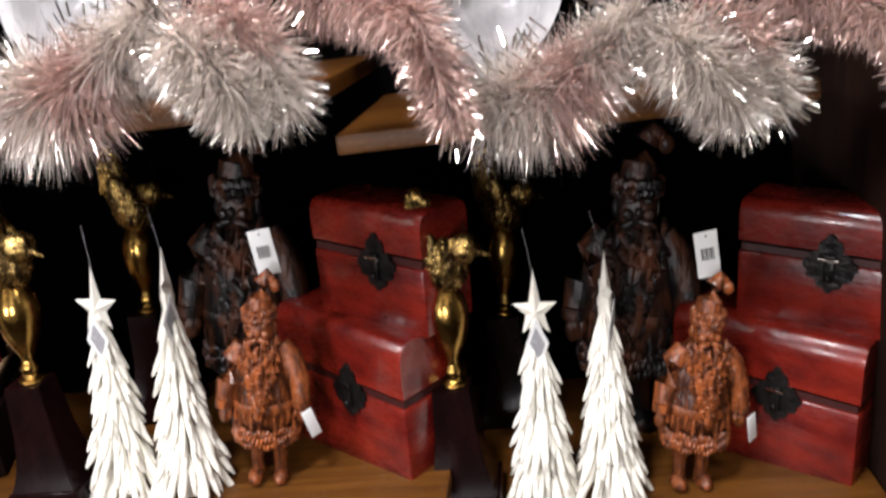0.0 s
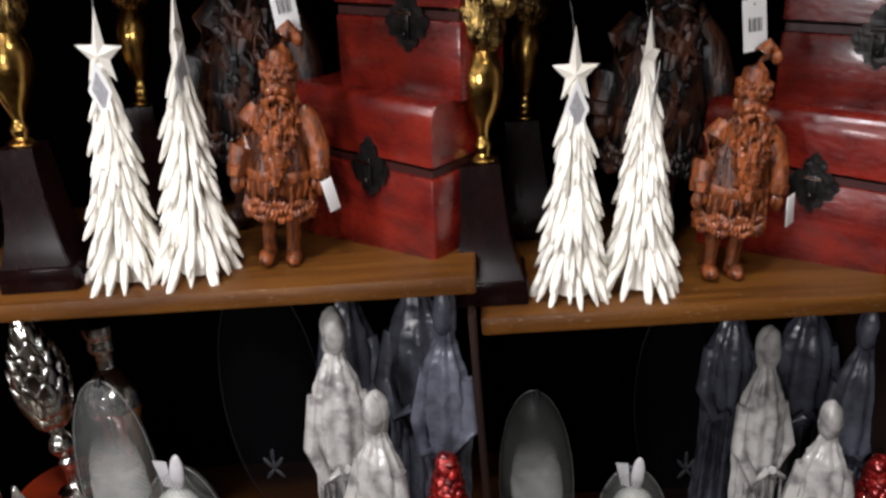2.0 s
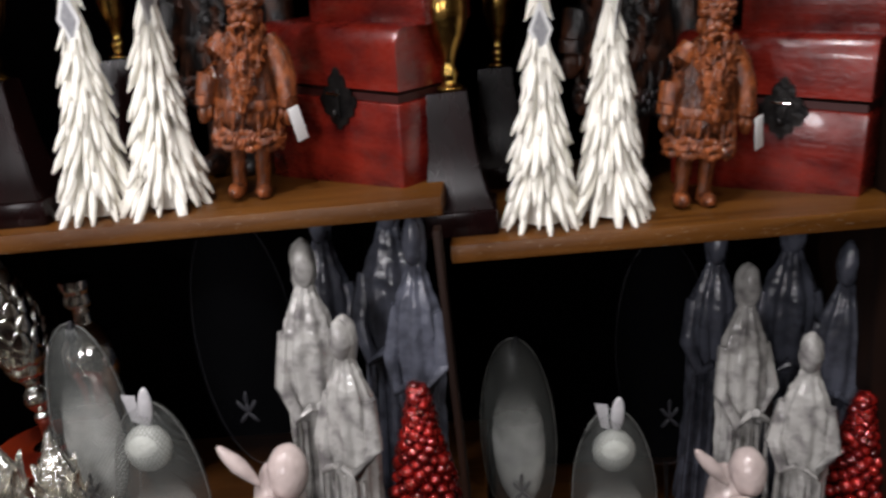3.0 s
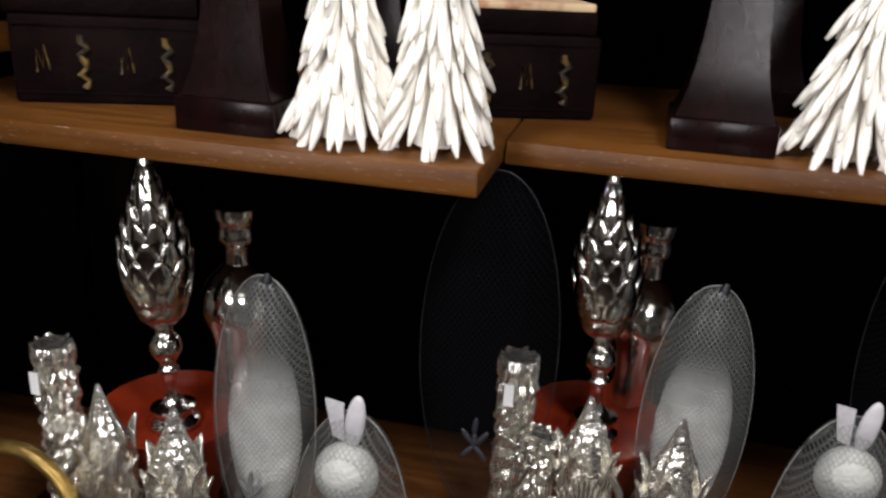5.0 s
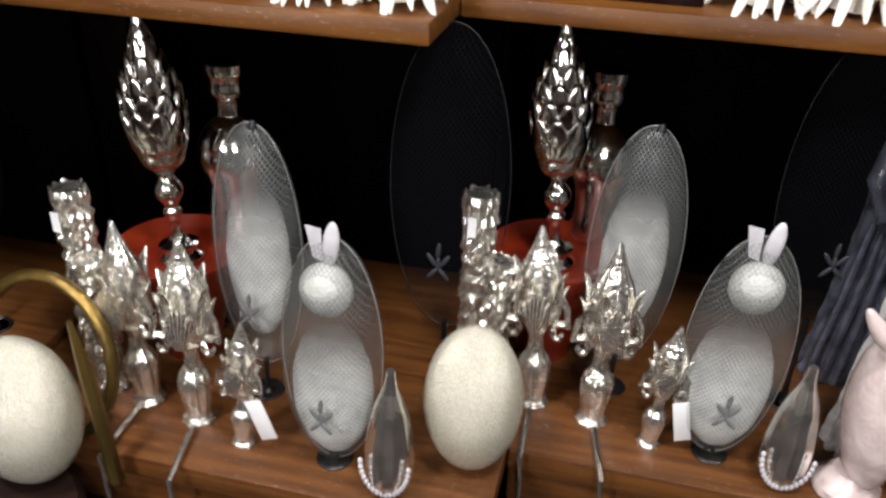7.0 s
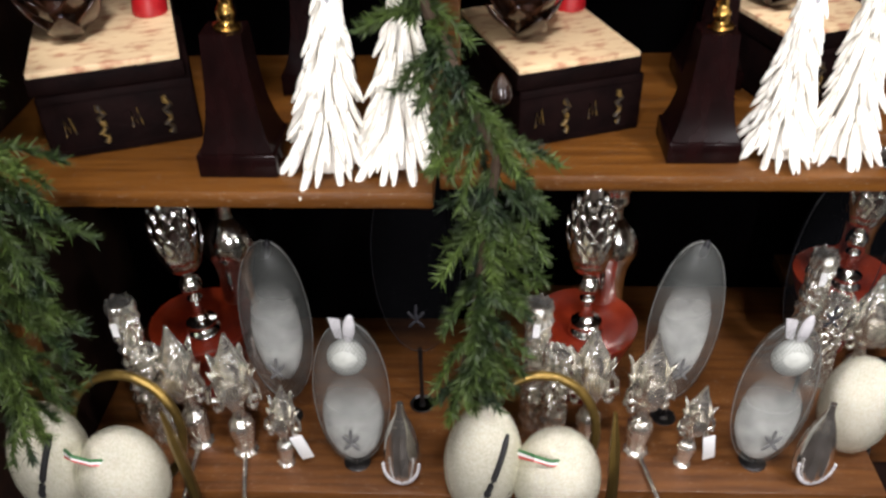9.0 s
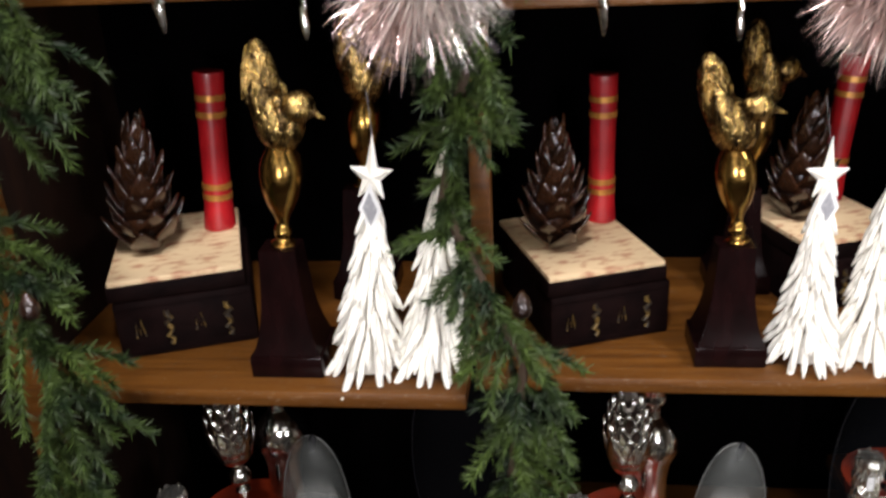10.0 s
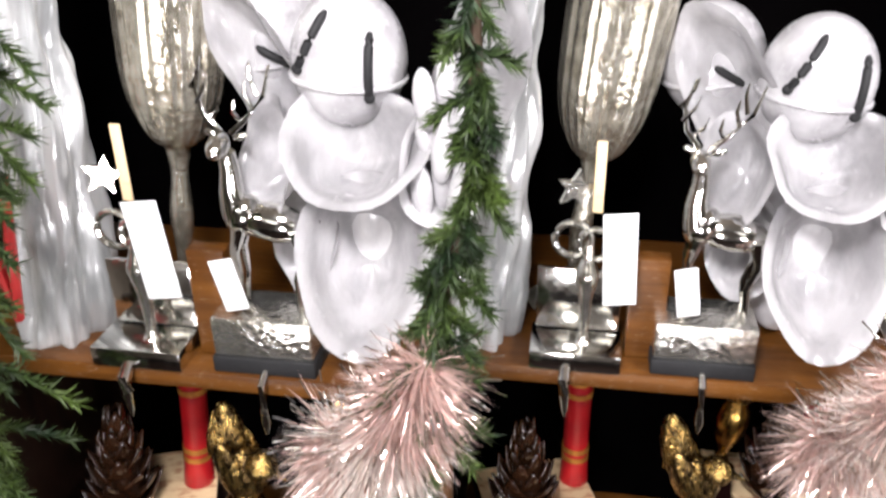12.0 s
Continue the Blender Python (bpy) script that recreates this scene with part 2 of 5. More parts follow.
def tube(bm, pts, radii, seg=8):
    pts = [Vector(p) for p in pts]
    if not isinstance(radii, (list, tuple)):
        radii = [radii] * len(pts)
    rings = []
    for i, p in enumerate(pts):
        d = (pts[min(i + 1, len(pts) - 1)] - pts[max(i - 1, 0)]).normalized()
        u = d.cross((0, 0, 1) if abs(d.z) < 0.9 else (1, 0, 0)).normalized()
        v = d.cross(u)
        rings.append([bm.verts.new(p + radii[i] * (math.cos(2 * math.pi * k / seg) * u + math.sin(2 * math.pi * k / seg) * v)) for k in range(seg)])
    for lo, hi in zip(rings, rings[1:]):
        for k in range(seg):
            bm.faces.new((lo[k], lo[(k + 1) % seg], hi[(k + 1) % seg], hi[k]))
    bm.faces.new(rings[0][::-1])
    bm.faces.new(rings[-1])
    return bm


def roughen(bm, amount, size, seed=0):
    bm.normal_update()
    for v in bm.verts:
        v.co += v.normal * amount * noise.noise(v.co * size + Vector((seed, seed * 2, 0)))
    return bm


def outline_plate(bm, pts, depth, m=Matrix()):
    """A flat shape in x and z, given its outline, with a thickness in y."""
    lo = [bm.verts.new(m @ Vector((x, 0, z))) for x, z in pts]
    hi = [bm.verts.new(m @ Vector((x, depth, z))) for x, z in pts]
    bm.faces.new(lo)
    bm.faces.new(hi[::-1])
    for k in range(len(pts)):
        bm.faces.new((lo[k], hi[k], hi[(k + 1) % len(pts)], lo[(k + 1) % len(pts)]))
    return bm


def B():
    return bmesh.new()


# ---- the setting: a long display cabinet in a closed shop room ----
# four bays of the same display, each set a little back from and below its neighbour: where the things on each level stand
MIDDLE = (Vector((0.000, 0.000, 0.000)), Vector((0.575, 0.117, -0.048)), Vector((0.997, 0.232, -0.048)), Vector((1.523, 0.262, -0.115)))
BOTTOM = (Vector((0.000, 0.000, 0.000)), Vector((0.620, 0.023, -0.013)), Vector((1.039, 0.151, -0.013)), Vector((1.591, 0.278, -0.136)))
TOP = (Vector((0.000, 0.000, 0.000)), Vector((0.469, 0.115, -0.036)), Vector((1.019, 0.191, -0.047)), Vector((1.446, 0.255, -0.107)))
SIDE = (Vector((0.000, 0.000, 0.000)), Vector((0.505, 0.039, -0.015)))


def slab(name, material, x0, x1, y0, y1, z0, z1, label, category, bevel=0.0):
    bm = box(B(), x0, x1, y0, y1, z0, z1, bevel)
    me_ob = mesh_ob(name, bm, material)
    return tagged(me_ob, label, category, kind="structure")


slab("floor", DARKWOOD, -2.2, 4.0, -3.2, 0.9, -0.05, 0.0, "dark wooden shop floor under the cabinet", "floor")
slab("ceiling", PLASTER, -2.2, 4.0, -3.2, 0.9, 2.7, 2.75, "plain plastered shop ceiling above the aisle", "ceiling")
slab("wall_south", PLASTER, -2.2, 4.0, -3.3, -3.2, 0, 2.7, "plain wall across the aisle from the cabinet", "wall")
slab("wall_north", DARKWOOD, -2.2, 4.0, 0.9, 1.0, 0, 2.7, "dark wooden wall behind the cabinet", "wall")
slab("wall_west", PLASTER, -2.3, -2.2, -3.3, 1.0, 0, 2.7, "plain end wall of the shop", "wall")
slab("wall_east", PLASTER, 4.0, 4.1, -3.3, 1.0, 0, 2.7, "plain end wall of the shop", "wall")

DEPTH = (0.37, 0.49, 0.60, 0.64)
MIDDLE_ENDS = (-0.44, MIDDLE[1].x - 0.44, MIDDLE[1].x + 0.136, MIDDLE[2].x + 0.418, MIDDLE[3].x + 0.405)
BOTTOM_ENDS = (-0.44, BOTTOM[1].x - 0.435, BOTTOM[1].x + 0.190, BOTTOM[2].x + 0.382, BOTTOM[3].x + 0.405)
TOP_ENDS = (-0.44, TOP[1].x - 0.345, TOP[1].x + 0.190, TOP[2].x + 0.325, TOP[3].x + 0.405)
for k in range(4):
    x0, x1, (_, y, z) = MIDDLE_ENDS[k] + 0.001, MIDDLE_ENDS[k + 1] - 0.001, MIDDLE[k]
    slab("shelf_middle", WOOD, x0, x1, y - 0.021, DEPTH[k], 0.978 + z, 1.0 + z, "orange-brown wooden shelf with dusty front edge", "shelf", 0.0025)
    x0, x1, (_, y, z) = BOTTOM_ENDS[k] + 0.001, BOTTOM_ENDS[k + 1] - 0.001, BOTTOM[k]
    slab("shelf_bottom", LOWWOOD, x0, x1, y - 0.034, DEPTH[k], 0.44 + z, 0.47 + z, "brown wooden bottom shelf of the cabinet", "shelf", 0.003)
    slab("moulding", LOWWOOD, x0, x1, y - 0.026, y + 0.02, 0.38 + z, 0.438 + z, "brown moulded rail below the bottom shelf", "trim", 0.006)
    slab("plinth_board", DARKWOOD, x0, x1, y - 0.018, y + 0.03, 0.0, 0.378 + z, "dark wooden front board below the shelves", "trim", 0.002)
    x0, x1, (_, y, z) = TOP_ENDS[k] + 0.001, TOP_ENDS[k + 1] - 0.001, TOP[k]
    slab("shelf_top", WOOD, x0, x1, y + 0.015, DEPTH[k], 1.468 + z, 1.49 + z, "brown wooden top shelf under the silver ornaments", "shelf", 0.0025)
for k, x0 in enumerate((-0.474, MIDDLE_ENDS[1], MIDDLE_ENDS[2], MIDDLE_ENDS[3])):
    y = DEPTH[k]
    slab("cabinet_back", BACK, x0 + 0.001, MIDDLE_ENDS[k + 1] - 0.001, y, y + 0.02, 0.0, 2.3, "black lined back of the display cabinet", "panel")
slab("cabinet_side_1", DARKWOOD, -0.475, -0.442, 0.014, 0.39, 0.0, 2.3, "dark brown upright side of the display cabinet", "panel", 0.003)
slab("cabinet_side_2", DARKWOOD, MIDDLE[3].x + 0.407, MIDDLE[3].x + 0.439, MIDDLE[3].y - 0.02, 0.66, 0.0, 2.3, "dark brown upright side of the display cabinet", "panel", 0.003)
slab("cabinet_post_1", WOOD, -0.452, -0.418, -0.018, 0.012, 0.0, 2.3, "brown front post at the end of the cabinet", "post", 0.003)
x, y, z = BOTTOM[1]
slab("cabinet_post", DARKWOOD, x - 0.435, x - 0.409, y - 0.018, y + 0.012, 0.472 + z, 0.976 + MIDDLE[1].z, "brown front post between two bays", "post", 0.003)
x, y, z = MIDDLE[1]
slab("cabinet_post", WOOD, x - 0.438, x - 0.412, y - 0.018, y + 0.012, 1.002 + z, 1.466 + TOP[1].z, "brown front post between two bays", "post", 0.003)
x, y, z = BOTTOM[2]
slab("cabinet_post", DARKWOOD, x + 0.366, x + 0.374, y + 0.01, y + 0.035, 0.472 + z, 0.976 + MIDDLE[2].z, "slim dark red-brown post between two bays", "post", 0.002)
for k in range(3):
    x, y, z = TOP[k]
    slab("cabinet_bracket", WOOD, x - 0.108, x - 0.066, y + 0.05, y + 0.075, 1.491 + z, 1.62 + z, "orange-brown wooden upright on the top shelf", "post", 0.002)

# ---- middle shelf ----
rng = random.Random(4)


def strand_mesh(k, length, width):
    bm = B()
    n = 5
    bend = 0.010 + 0.004 * k
    pts = [(0, -bend * (i / n) ** 1.6, -length * i / n) for i in range(n + 1)]
    tube(bm, pts, [width * w for w in (0.5, 0.8, 1.0, 1.1, 0.95, 0.35)], 6)
    bmesh.ops.recalc_face_normals(bm, faces=bm.faces)
    me = bpy.data.meshes.new("strand")
    bm.to_mesh(me)
    bm.free()
    me.materials.append(CLAY)
    me.shade_smooth()
    return me


STRANDS = [strand_mesh(k, 0.056 + 0.007 * k, 0.0050 + 0.0004 * k) for k in range(3)]


def star_pts(r, inner=0.45, n=5, up=1.0):
    out = []
    for k in range(2 * n):
        a = math.pi / 2 + math.pi * k / n
        q = r if k % 2 == 0 else r * inner
        out.append((q * math.cos(a), q * math.sin(a) * (up if k == 0 else 1)))
    return out


def clay_tree(m, turn, height=0.255, label=""):
    t = thing("ornament_tree", m, label, "ornament", "white ornament trees")
    part("trunk", lathe(B(), curve_prof([(0.026, 0.004), (0.022, 0.05), (0.014, 0.14), (0.009, height - 0.02), (0.0105, height), (0.007, height + 0.012)]), 14), CLAY, t)
    for i in range(176):
        f = i / 176
        z = 0.046 + (height - 0.056) * f ** 1.12
        a = i * 2.39996 + rng.uniform(-0.2, 0.2)
        r = 0.024 * (1 - f) + 0.007
        tilt = 19 - 13 * f + rng.uniform(-6, 6)
        if i % 17 == 0:
            tilt += 10
        s = (1.0 - 0.35 * f) * rng.uniform(0.85, 1.15)
        mm = Matrix.Translation((r * math.sin(a), -r * math.cos(a), z)) @ pose(0, 0, 0, 0, 0, math.degrees(a)) @ pose(0, 0, 0, -tilt) @ Matrix.Diagonal((s, s, s, 1))
        piece("strand", STRANDS[i % 3], t, mm)
    bm = B()
    sm = Matrix.Translation((0, -0.004, height + 0.012)) @ pose(0, 0, 0, 0, 0, turn)
    pts = star_pts(0.034, 0.42, 5, 1.55)
    c0, c1 = bm.verts.new(sm @ Vector((0, -0.009, 0))), bm.verts.new(sm @ Vector((0, 0.009, 0)))
    ring = [bm.verts.new(sm @ Vector((x, 0, z))) for x, z in pts]
    for k in range(10):
        bm.faces.new((c0, ring[k], ring[(k + 1) % 10]))
        bm.faces.new((c1, ring[(k + 1) % 10], ring[k]))
    part("star", bm, CLAY, t, smooth=False)
    cord = part("cord", tube(B(), [(0, 0, height + 0.045), (-0.004, 0.004, height + 0.075), (-0.012, 0.012, height + 0.11)], 0.00025, 5), GREYINK, t, "thin grey hanging cord")
    tm = Matrix.Translation((0.001, -0.0185, height - 0.024)) @ pose(0, 0, 0, 8, 0, turn * 0.6)
    tag = part("tag", outline_plate(B(), [(0, 0.033), (0.017, 0), (0, -0.035), (-0.017, 0)], 0.0008, tm), PAPER, t, "diamond-shaped paper tag with a grey print")
    part("print", outline_plate(B(), [(-0.001, 0.022), (0.011, -0.001), (0.001, -0.023), (-0.011, 0.001)], 0.0004, tm @ Matrix.Translation((0, -0.0006, 0))), GREYINK, tag)
    return t


def figurine(bm, dark=False):
    """A carved bearded figure in a long coat and a tasselled cap, one mesh, 0.29 high."""
    for s in (-1, 1):
        blob(bm, 0.018 * s, -0.008, 0.010, 0.0115, 0.019, 0.010)
        lathe(bm, curve_prof([(0.0095, 0.008), (0.0095, 0.03), (0.012, 0.075)]), 12, Matrix.Translation((0.016 * s, 0.002, 0)))
    lathe(bm, curve_prof([(0.024, 0.060), (0.042, 0.062), (0.0455, 0.068), (0.0455, 0.078), (0.041, 0.082), (0.0445, 0.095), (0.0445, 0.115), (0.041, 0.135), (0.037, 0.16), (0.031, 0.18), (0.020, 0.192), (0.012, 0.198)]), 40, Matrix.Diagonal((1, 0.8, 1, 1)), 9, 0.02)
    for k in range(150):
        a, w = 2 * math.pi * k / 50 + 0.06 * (k // 50), k // 50
        blob(bm, (0.0445 + 0.002 * (w == 1)) * math.cos(a), (0.036 + 0.002 * (w == 1)) * math.sin(a), 0.065 + 0.0075 * w + 0.002 * math.sin(k * 5.1), 0.0040, 0.0044, 0.0054, sub=1)
    lathe(bm, [(0.0450, 0.105), (0.0466, 0.107), (0.0466, 0.115), (0.0450, 0.117)], 36, Matrix.Diagonal((1, 0.81, 1, 1)))
    box(bm, -0.010, 0.010, -0.041, -0.034, 0.103, 0.119, 0.002)
    box(bm, -0.005, 0.005, -0.043, -0.037, 0.107, 0.115, 0.001)
    for s in (-1, 1):
        tube(bm, [(0.026 * s, 0, 0.182), (0.039 * s, -0.003, 0.165), (0.049 * s, -0.008, 0.140), (0.053 * s, -0.014, 0.118)], [0.013, 0.0168, 0.0155, 0.0125], 12)
        lathe(bm, [(0.009, -0.006), (0.0135, -0.005), (0.0135, 0.005), (0.009, 0.006)], 14, Matrix.Translation((0.053 * s, -0.015, 0.115)))
        blob(bm, 0.054 * s, -0.017, 0.100, 0.0085, 0.0085, 0.012)
        blob(bm, 0.052 * s - 0.006 * s, -0.021, 0.103, 0.004, 0.004, 0.008, sub=2)
    blob(bm, 0, -0.006, 0.205, 0.0195, 0.0185, 0.022)
    blob(bm, 0, -0.0255, 0.205, 0.0045, 0.0045, 0.005, sub=2)
    for s in (-1, 1):
        blob(bm, 0.009 * s, -0.022, 0.203, 0.006, 0.005, 0.005, sub=2)
        blob(bm, 0.008 * s, -0.0235, 0.2145, 0.006, 0.003, 0.0025, sub=2)
        blob(bm, 0.0085 * s, -0.0265, 0.196, 0.009, 0.004, 0.0035, (0, 18 * s, 0), 2)
        blob(bm, 0.019 * s, -0.004, 0.205, 0.004, 0.006, 0.009, sub=2)
    for k in range(54):
        u, w = (k % 9 - 4) / 4, k // 9
        x = 0.024 * u * (1 - 0.03 * w * w)
        y = -0.031 - 0.0030 * w + 0.012 * u * u
        z = 0.194 - 0.0125 * w - 0.005 * math.cos(k * 1.9) - 0.004 * (1 - abs(u))
        sw = 0.004 * math.sin(k * 2.7)
        tube(bm, [(x, y + 0.005, z), (x + sw, y - 0.003, z - 0.008), (x * 0.95 - sw, y - 0.0035, z - 0.018), (x * 0.88, y + 0.003, z - 0.027)], [0.0022, 0.0050, 0.0040, 0.0010], 8)
    for k in range(48):
        a, w = 2 * math.pi * k / 24 + 0.13 * (k // 24), k // 24
        blob(bm, 0.0200 * math.cos(a), -0.006 + 0.0192 * math.sin(a), 0.2205 + 0.0075 * w + 0.0015 * math.sin(k * 3), 0.0052, 0.0052, 0.0054, sub=1)
    tube(bm, [(0, -0.004, 0.224), (0.001, -0.002, 0.243), (0.006, 0.0, 0.260), (0.014, -0.001, 0.269), (0.021, -0.003, 0.264)], [0.0185, 0.016, 0.012, 0.009, 0.005], 14)
    blob(bm, 0.0235, -0.004, 0.258, 0.0075, 0.0075, 0.0085, sub=2)
    for k in range(26):
        g = 2 * math.pi * k / 26
        e = 0.09 + 0.01 * math.sin(k * 2.3)
        tube(bm, [(0.0435 * math.cos(g), 0.035 * math.sin(g), e - 0.006), (0.0450 * math.cos(g + 0.07), 0.0362 * math.sin(g + 0.07), e + 0.006), (0.0425 * math.cos(g), 0.034 * math.sin(g), e + 0.028)], [0.001, 0.0032, 0.001], 6)
    roughen(bm, 0.0011, 140, 2 if dark else 5)
    return bm


def hang_tag(m, w, h, label, lines=True):
    t = thing("price_tag", m, label, "tag", "price tags")
    part("card", box(B(), -w / 2, w / 2, 0, 0.0008, -h, 0, 0.0002), PAPER, t)
    if lines:
        bm = B()
        for k in range(9):
            x = -w * 0.26 + w * 0.52 * k / 8
            box(bm, x, x + w * (0.02 + 0.02 * (k % 3 == 0)), -0.0007, -0.0001, -h * 0.62, -h * 0.36)
        part("barcode", bm, INK, t, "black printed bars")
        part("eyelet", lathe(B(), [(0.0012, 0), (0.0012, 0.0006)], 10, Matrix.Translation((0, -0.0004, -h * 0.1)) @ pose(0, 0, 0, 90)), INK, t)
    return t


def chest(m, w, d, h, at, label):
    t = thing("wooden_chest", m, label, "box", "stacked red boxes")
    hb = h * 0.58
    part("body", box(B(), 0, w, 0, d, 0, hb, 0.004), REDWOOD, t)
    part("groove", box(B(), 0.003, w - 0.003, 0.003, d - 0.003, hb + 0.0004, hb + 0.0096), REDDARK, t, "dark gap under the lid")
    # a lid with a rounded front and back edge
    bm = B()
    prof = [(0, hb + 0.010), (0, h * 0.86)]
    prof += [(d * 0.16 * (1 - math.cos(a)), h * 0.86 + h * 0.14 * math.sin(a)) for a in [math.pi / 2 * k / 7 for k in range(1, 8)]]
    prof += [(d - y, z) for y, z in reversed(prof)]
    ends = []
    for x, inset in ((0.0, 0.93), (0.006, 1.0), (w - 0.006, 1.0), (w, 0.93)):
        ends.append([bm.verts.new((x, d / 2 + (y - d / 2) * (1 if inset == 1 else 0.985), hb + 0.010 + (z - hb - 0.006) * (1 if inset == 1 else 0.955))) for y, z in prof])
    n = len(prof)
    for p, q in zip(ends, ends[1:]):
        for k in range(n):
            bm.faces.new((p[k], p[(k + 1) % n], q[(k + 1) % n], q[k]))
    bm.faces.new(ends[0])
    bm.faces.new(ends[-1][::-1])
    part("lid", bm, REDWOOD, t)
    bm = B()
    r = 0.028
    pts = []
    for k in range(72):
        a = 2 * math.pi * k / 72
        q = r * (0.84 + 0.12 * math.cos(4 * a) + 0.13 * abs(math.cos(6 * a)) - 0.06 * math.sin(3 * a))
        pts.append((q * math.cos(a), q * 1.22 * math.sin(a) - 0.006))
    outline_plate(bm, pts, 0.003, Matrix.Translation((at, -0.0032, hb + 0.004)))
    clasp = part("clasp_plate", bm, IRON, t, "scalloped black iron clasp plate", smooth=False)
    part("hasp", box(B(), at - 0.006, at + 0.006, -0.0075, -0.003, hb - 0.022, hb + 0.012, 0.0015), IRON, clasp)
    part("pin", tube(B(), [(at - 0.011, -0.009, hb + 0.007), (at + 0.011, -0.009, hb + 0.007)], 0.0016, 8), CHROME, clasp, "worn bright hinge pin")
    part("knob", blob(B(), at, -0.009, hb - 0.016, 0.004, 0.003, 0.005, sub=2), IRON, clasp)
    return t


def bird_statue(bm):
    """A polished bird on an egg-shaped body over a turned foot, one mesh, 0.24 high."""
    lathe(bm, curve_prof([(0.015, 0.0), (0.0155, 0.004), (0.009, 0.010), (0.011, 0.020), (0.0075, 0.030), (0.010, 0.040), (0.020, 0.062), (0.0255, 0.088), (0.024, 0.108), (0.017, 0.126), (0.012, 0.134)]), 28)
    return bm


def bird_top(bm):
    blob(bm, 0.000, 0, 0.158, 0.030, 0.025, 0.036, (0, -14, 0), 4)
    blob(bm, -0.020, 0.004, 0.196, 0.021, 0.016, 0.056, (0, -8, 0), 4)
    blob(bm, 0.026, -0.006, 0.180, 0.0205, 0.019, 0.0195, sub=4)
    lathe(bm, [(0.0065, 0), (0.0035, 0.009), (0.0006, 0.019)], 12, Matrix.Translation((0.043, -0.008, 0.177)) @ pose(0, 0, 0, 0, 112, 0))
    for s in (-1, 1):
        blob(bm, -0.008, 0.021 * s, 0.172, 0.017, 0.007, 0.040, (0, -18, 0), 3)
        blob(bm, 0.034, -0.006 + 0.016 * s, 0.186, 0.0025, 0.0025, 0.0025, sub=2)
    for k in range(7):
        tube(bm, [(-0.006 - 0.005 * k, -0.016, 0.150 + 0.006 * k), (-0.010 - 0.004 * k, -0.019, 0.185 + 0.005 * k), (-0.020 - 0.002 * k, -0.010, 0.222 + 0.004 * k)], [0.0020, 0.0028, 0.0012], 6)
    return roughen(bm, 0.0012, 110)


def plinth(m, label):
    t = thing("statue_plinth", m, label, "stand", "dark statue plinths")
    bm = B()
    part("foot", box(B(), -0.047, 0.047, -0.042, 0.042, 0, 0.030, 0.002), PLINTH, t)
    rings = []
    for f in (0.0, 0.08, 0.18, 0.32, 0.5, 0.75, 1.0):
        q = 0.023 + 0.008 * (1 - f) + 0.012 * (1 - f) ** 4
        rings.append([bm.verts.new((q * x, 0.9 * q * y, 0.0305 + 0.1375 * f)) for x, y in ((-1, -1), (1, -1), (1, 1), (-1, 1))])
    for lo, hi in zip(rings, rings[1:]):
        for k in range(4):
            bm.faces.new((lo[k], lo[(k + 1) % 4], hi[(k + 1) % 4], hi[k]))
    bm.faces.new(rings[0][::-1])
    bm.faces.new(rings[-1])
    bmesh.ops.bevel(bm, geom=[e for e in bm.edges if abs(e.verts[0].co.z - e.verts[1].co.z) > 0.001], offset=0.0015, segments=2, affect="EDGES")
    part("shaft", bm, PLINTH, t)
    return t


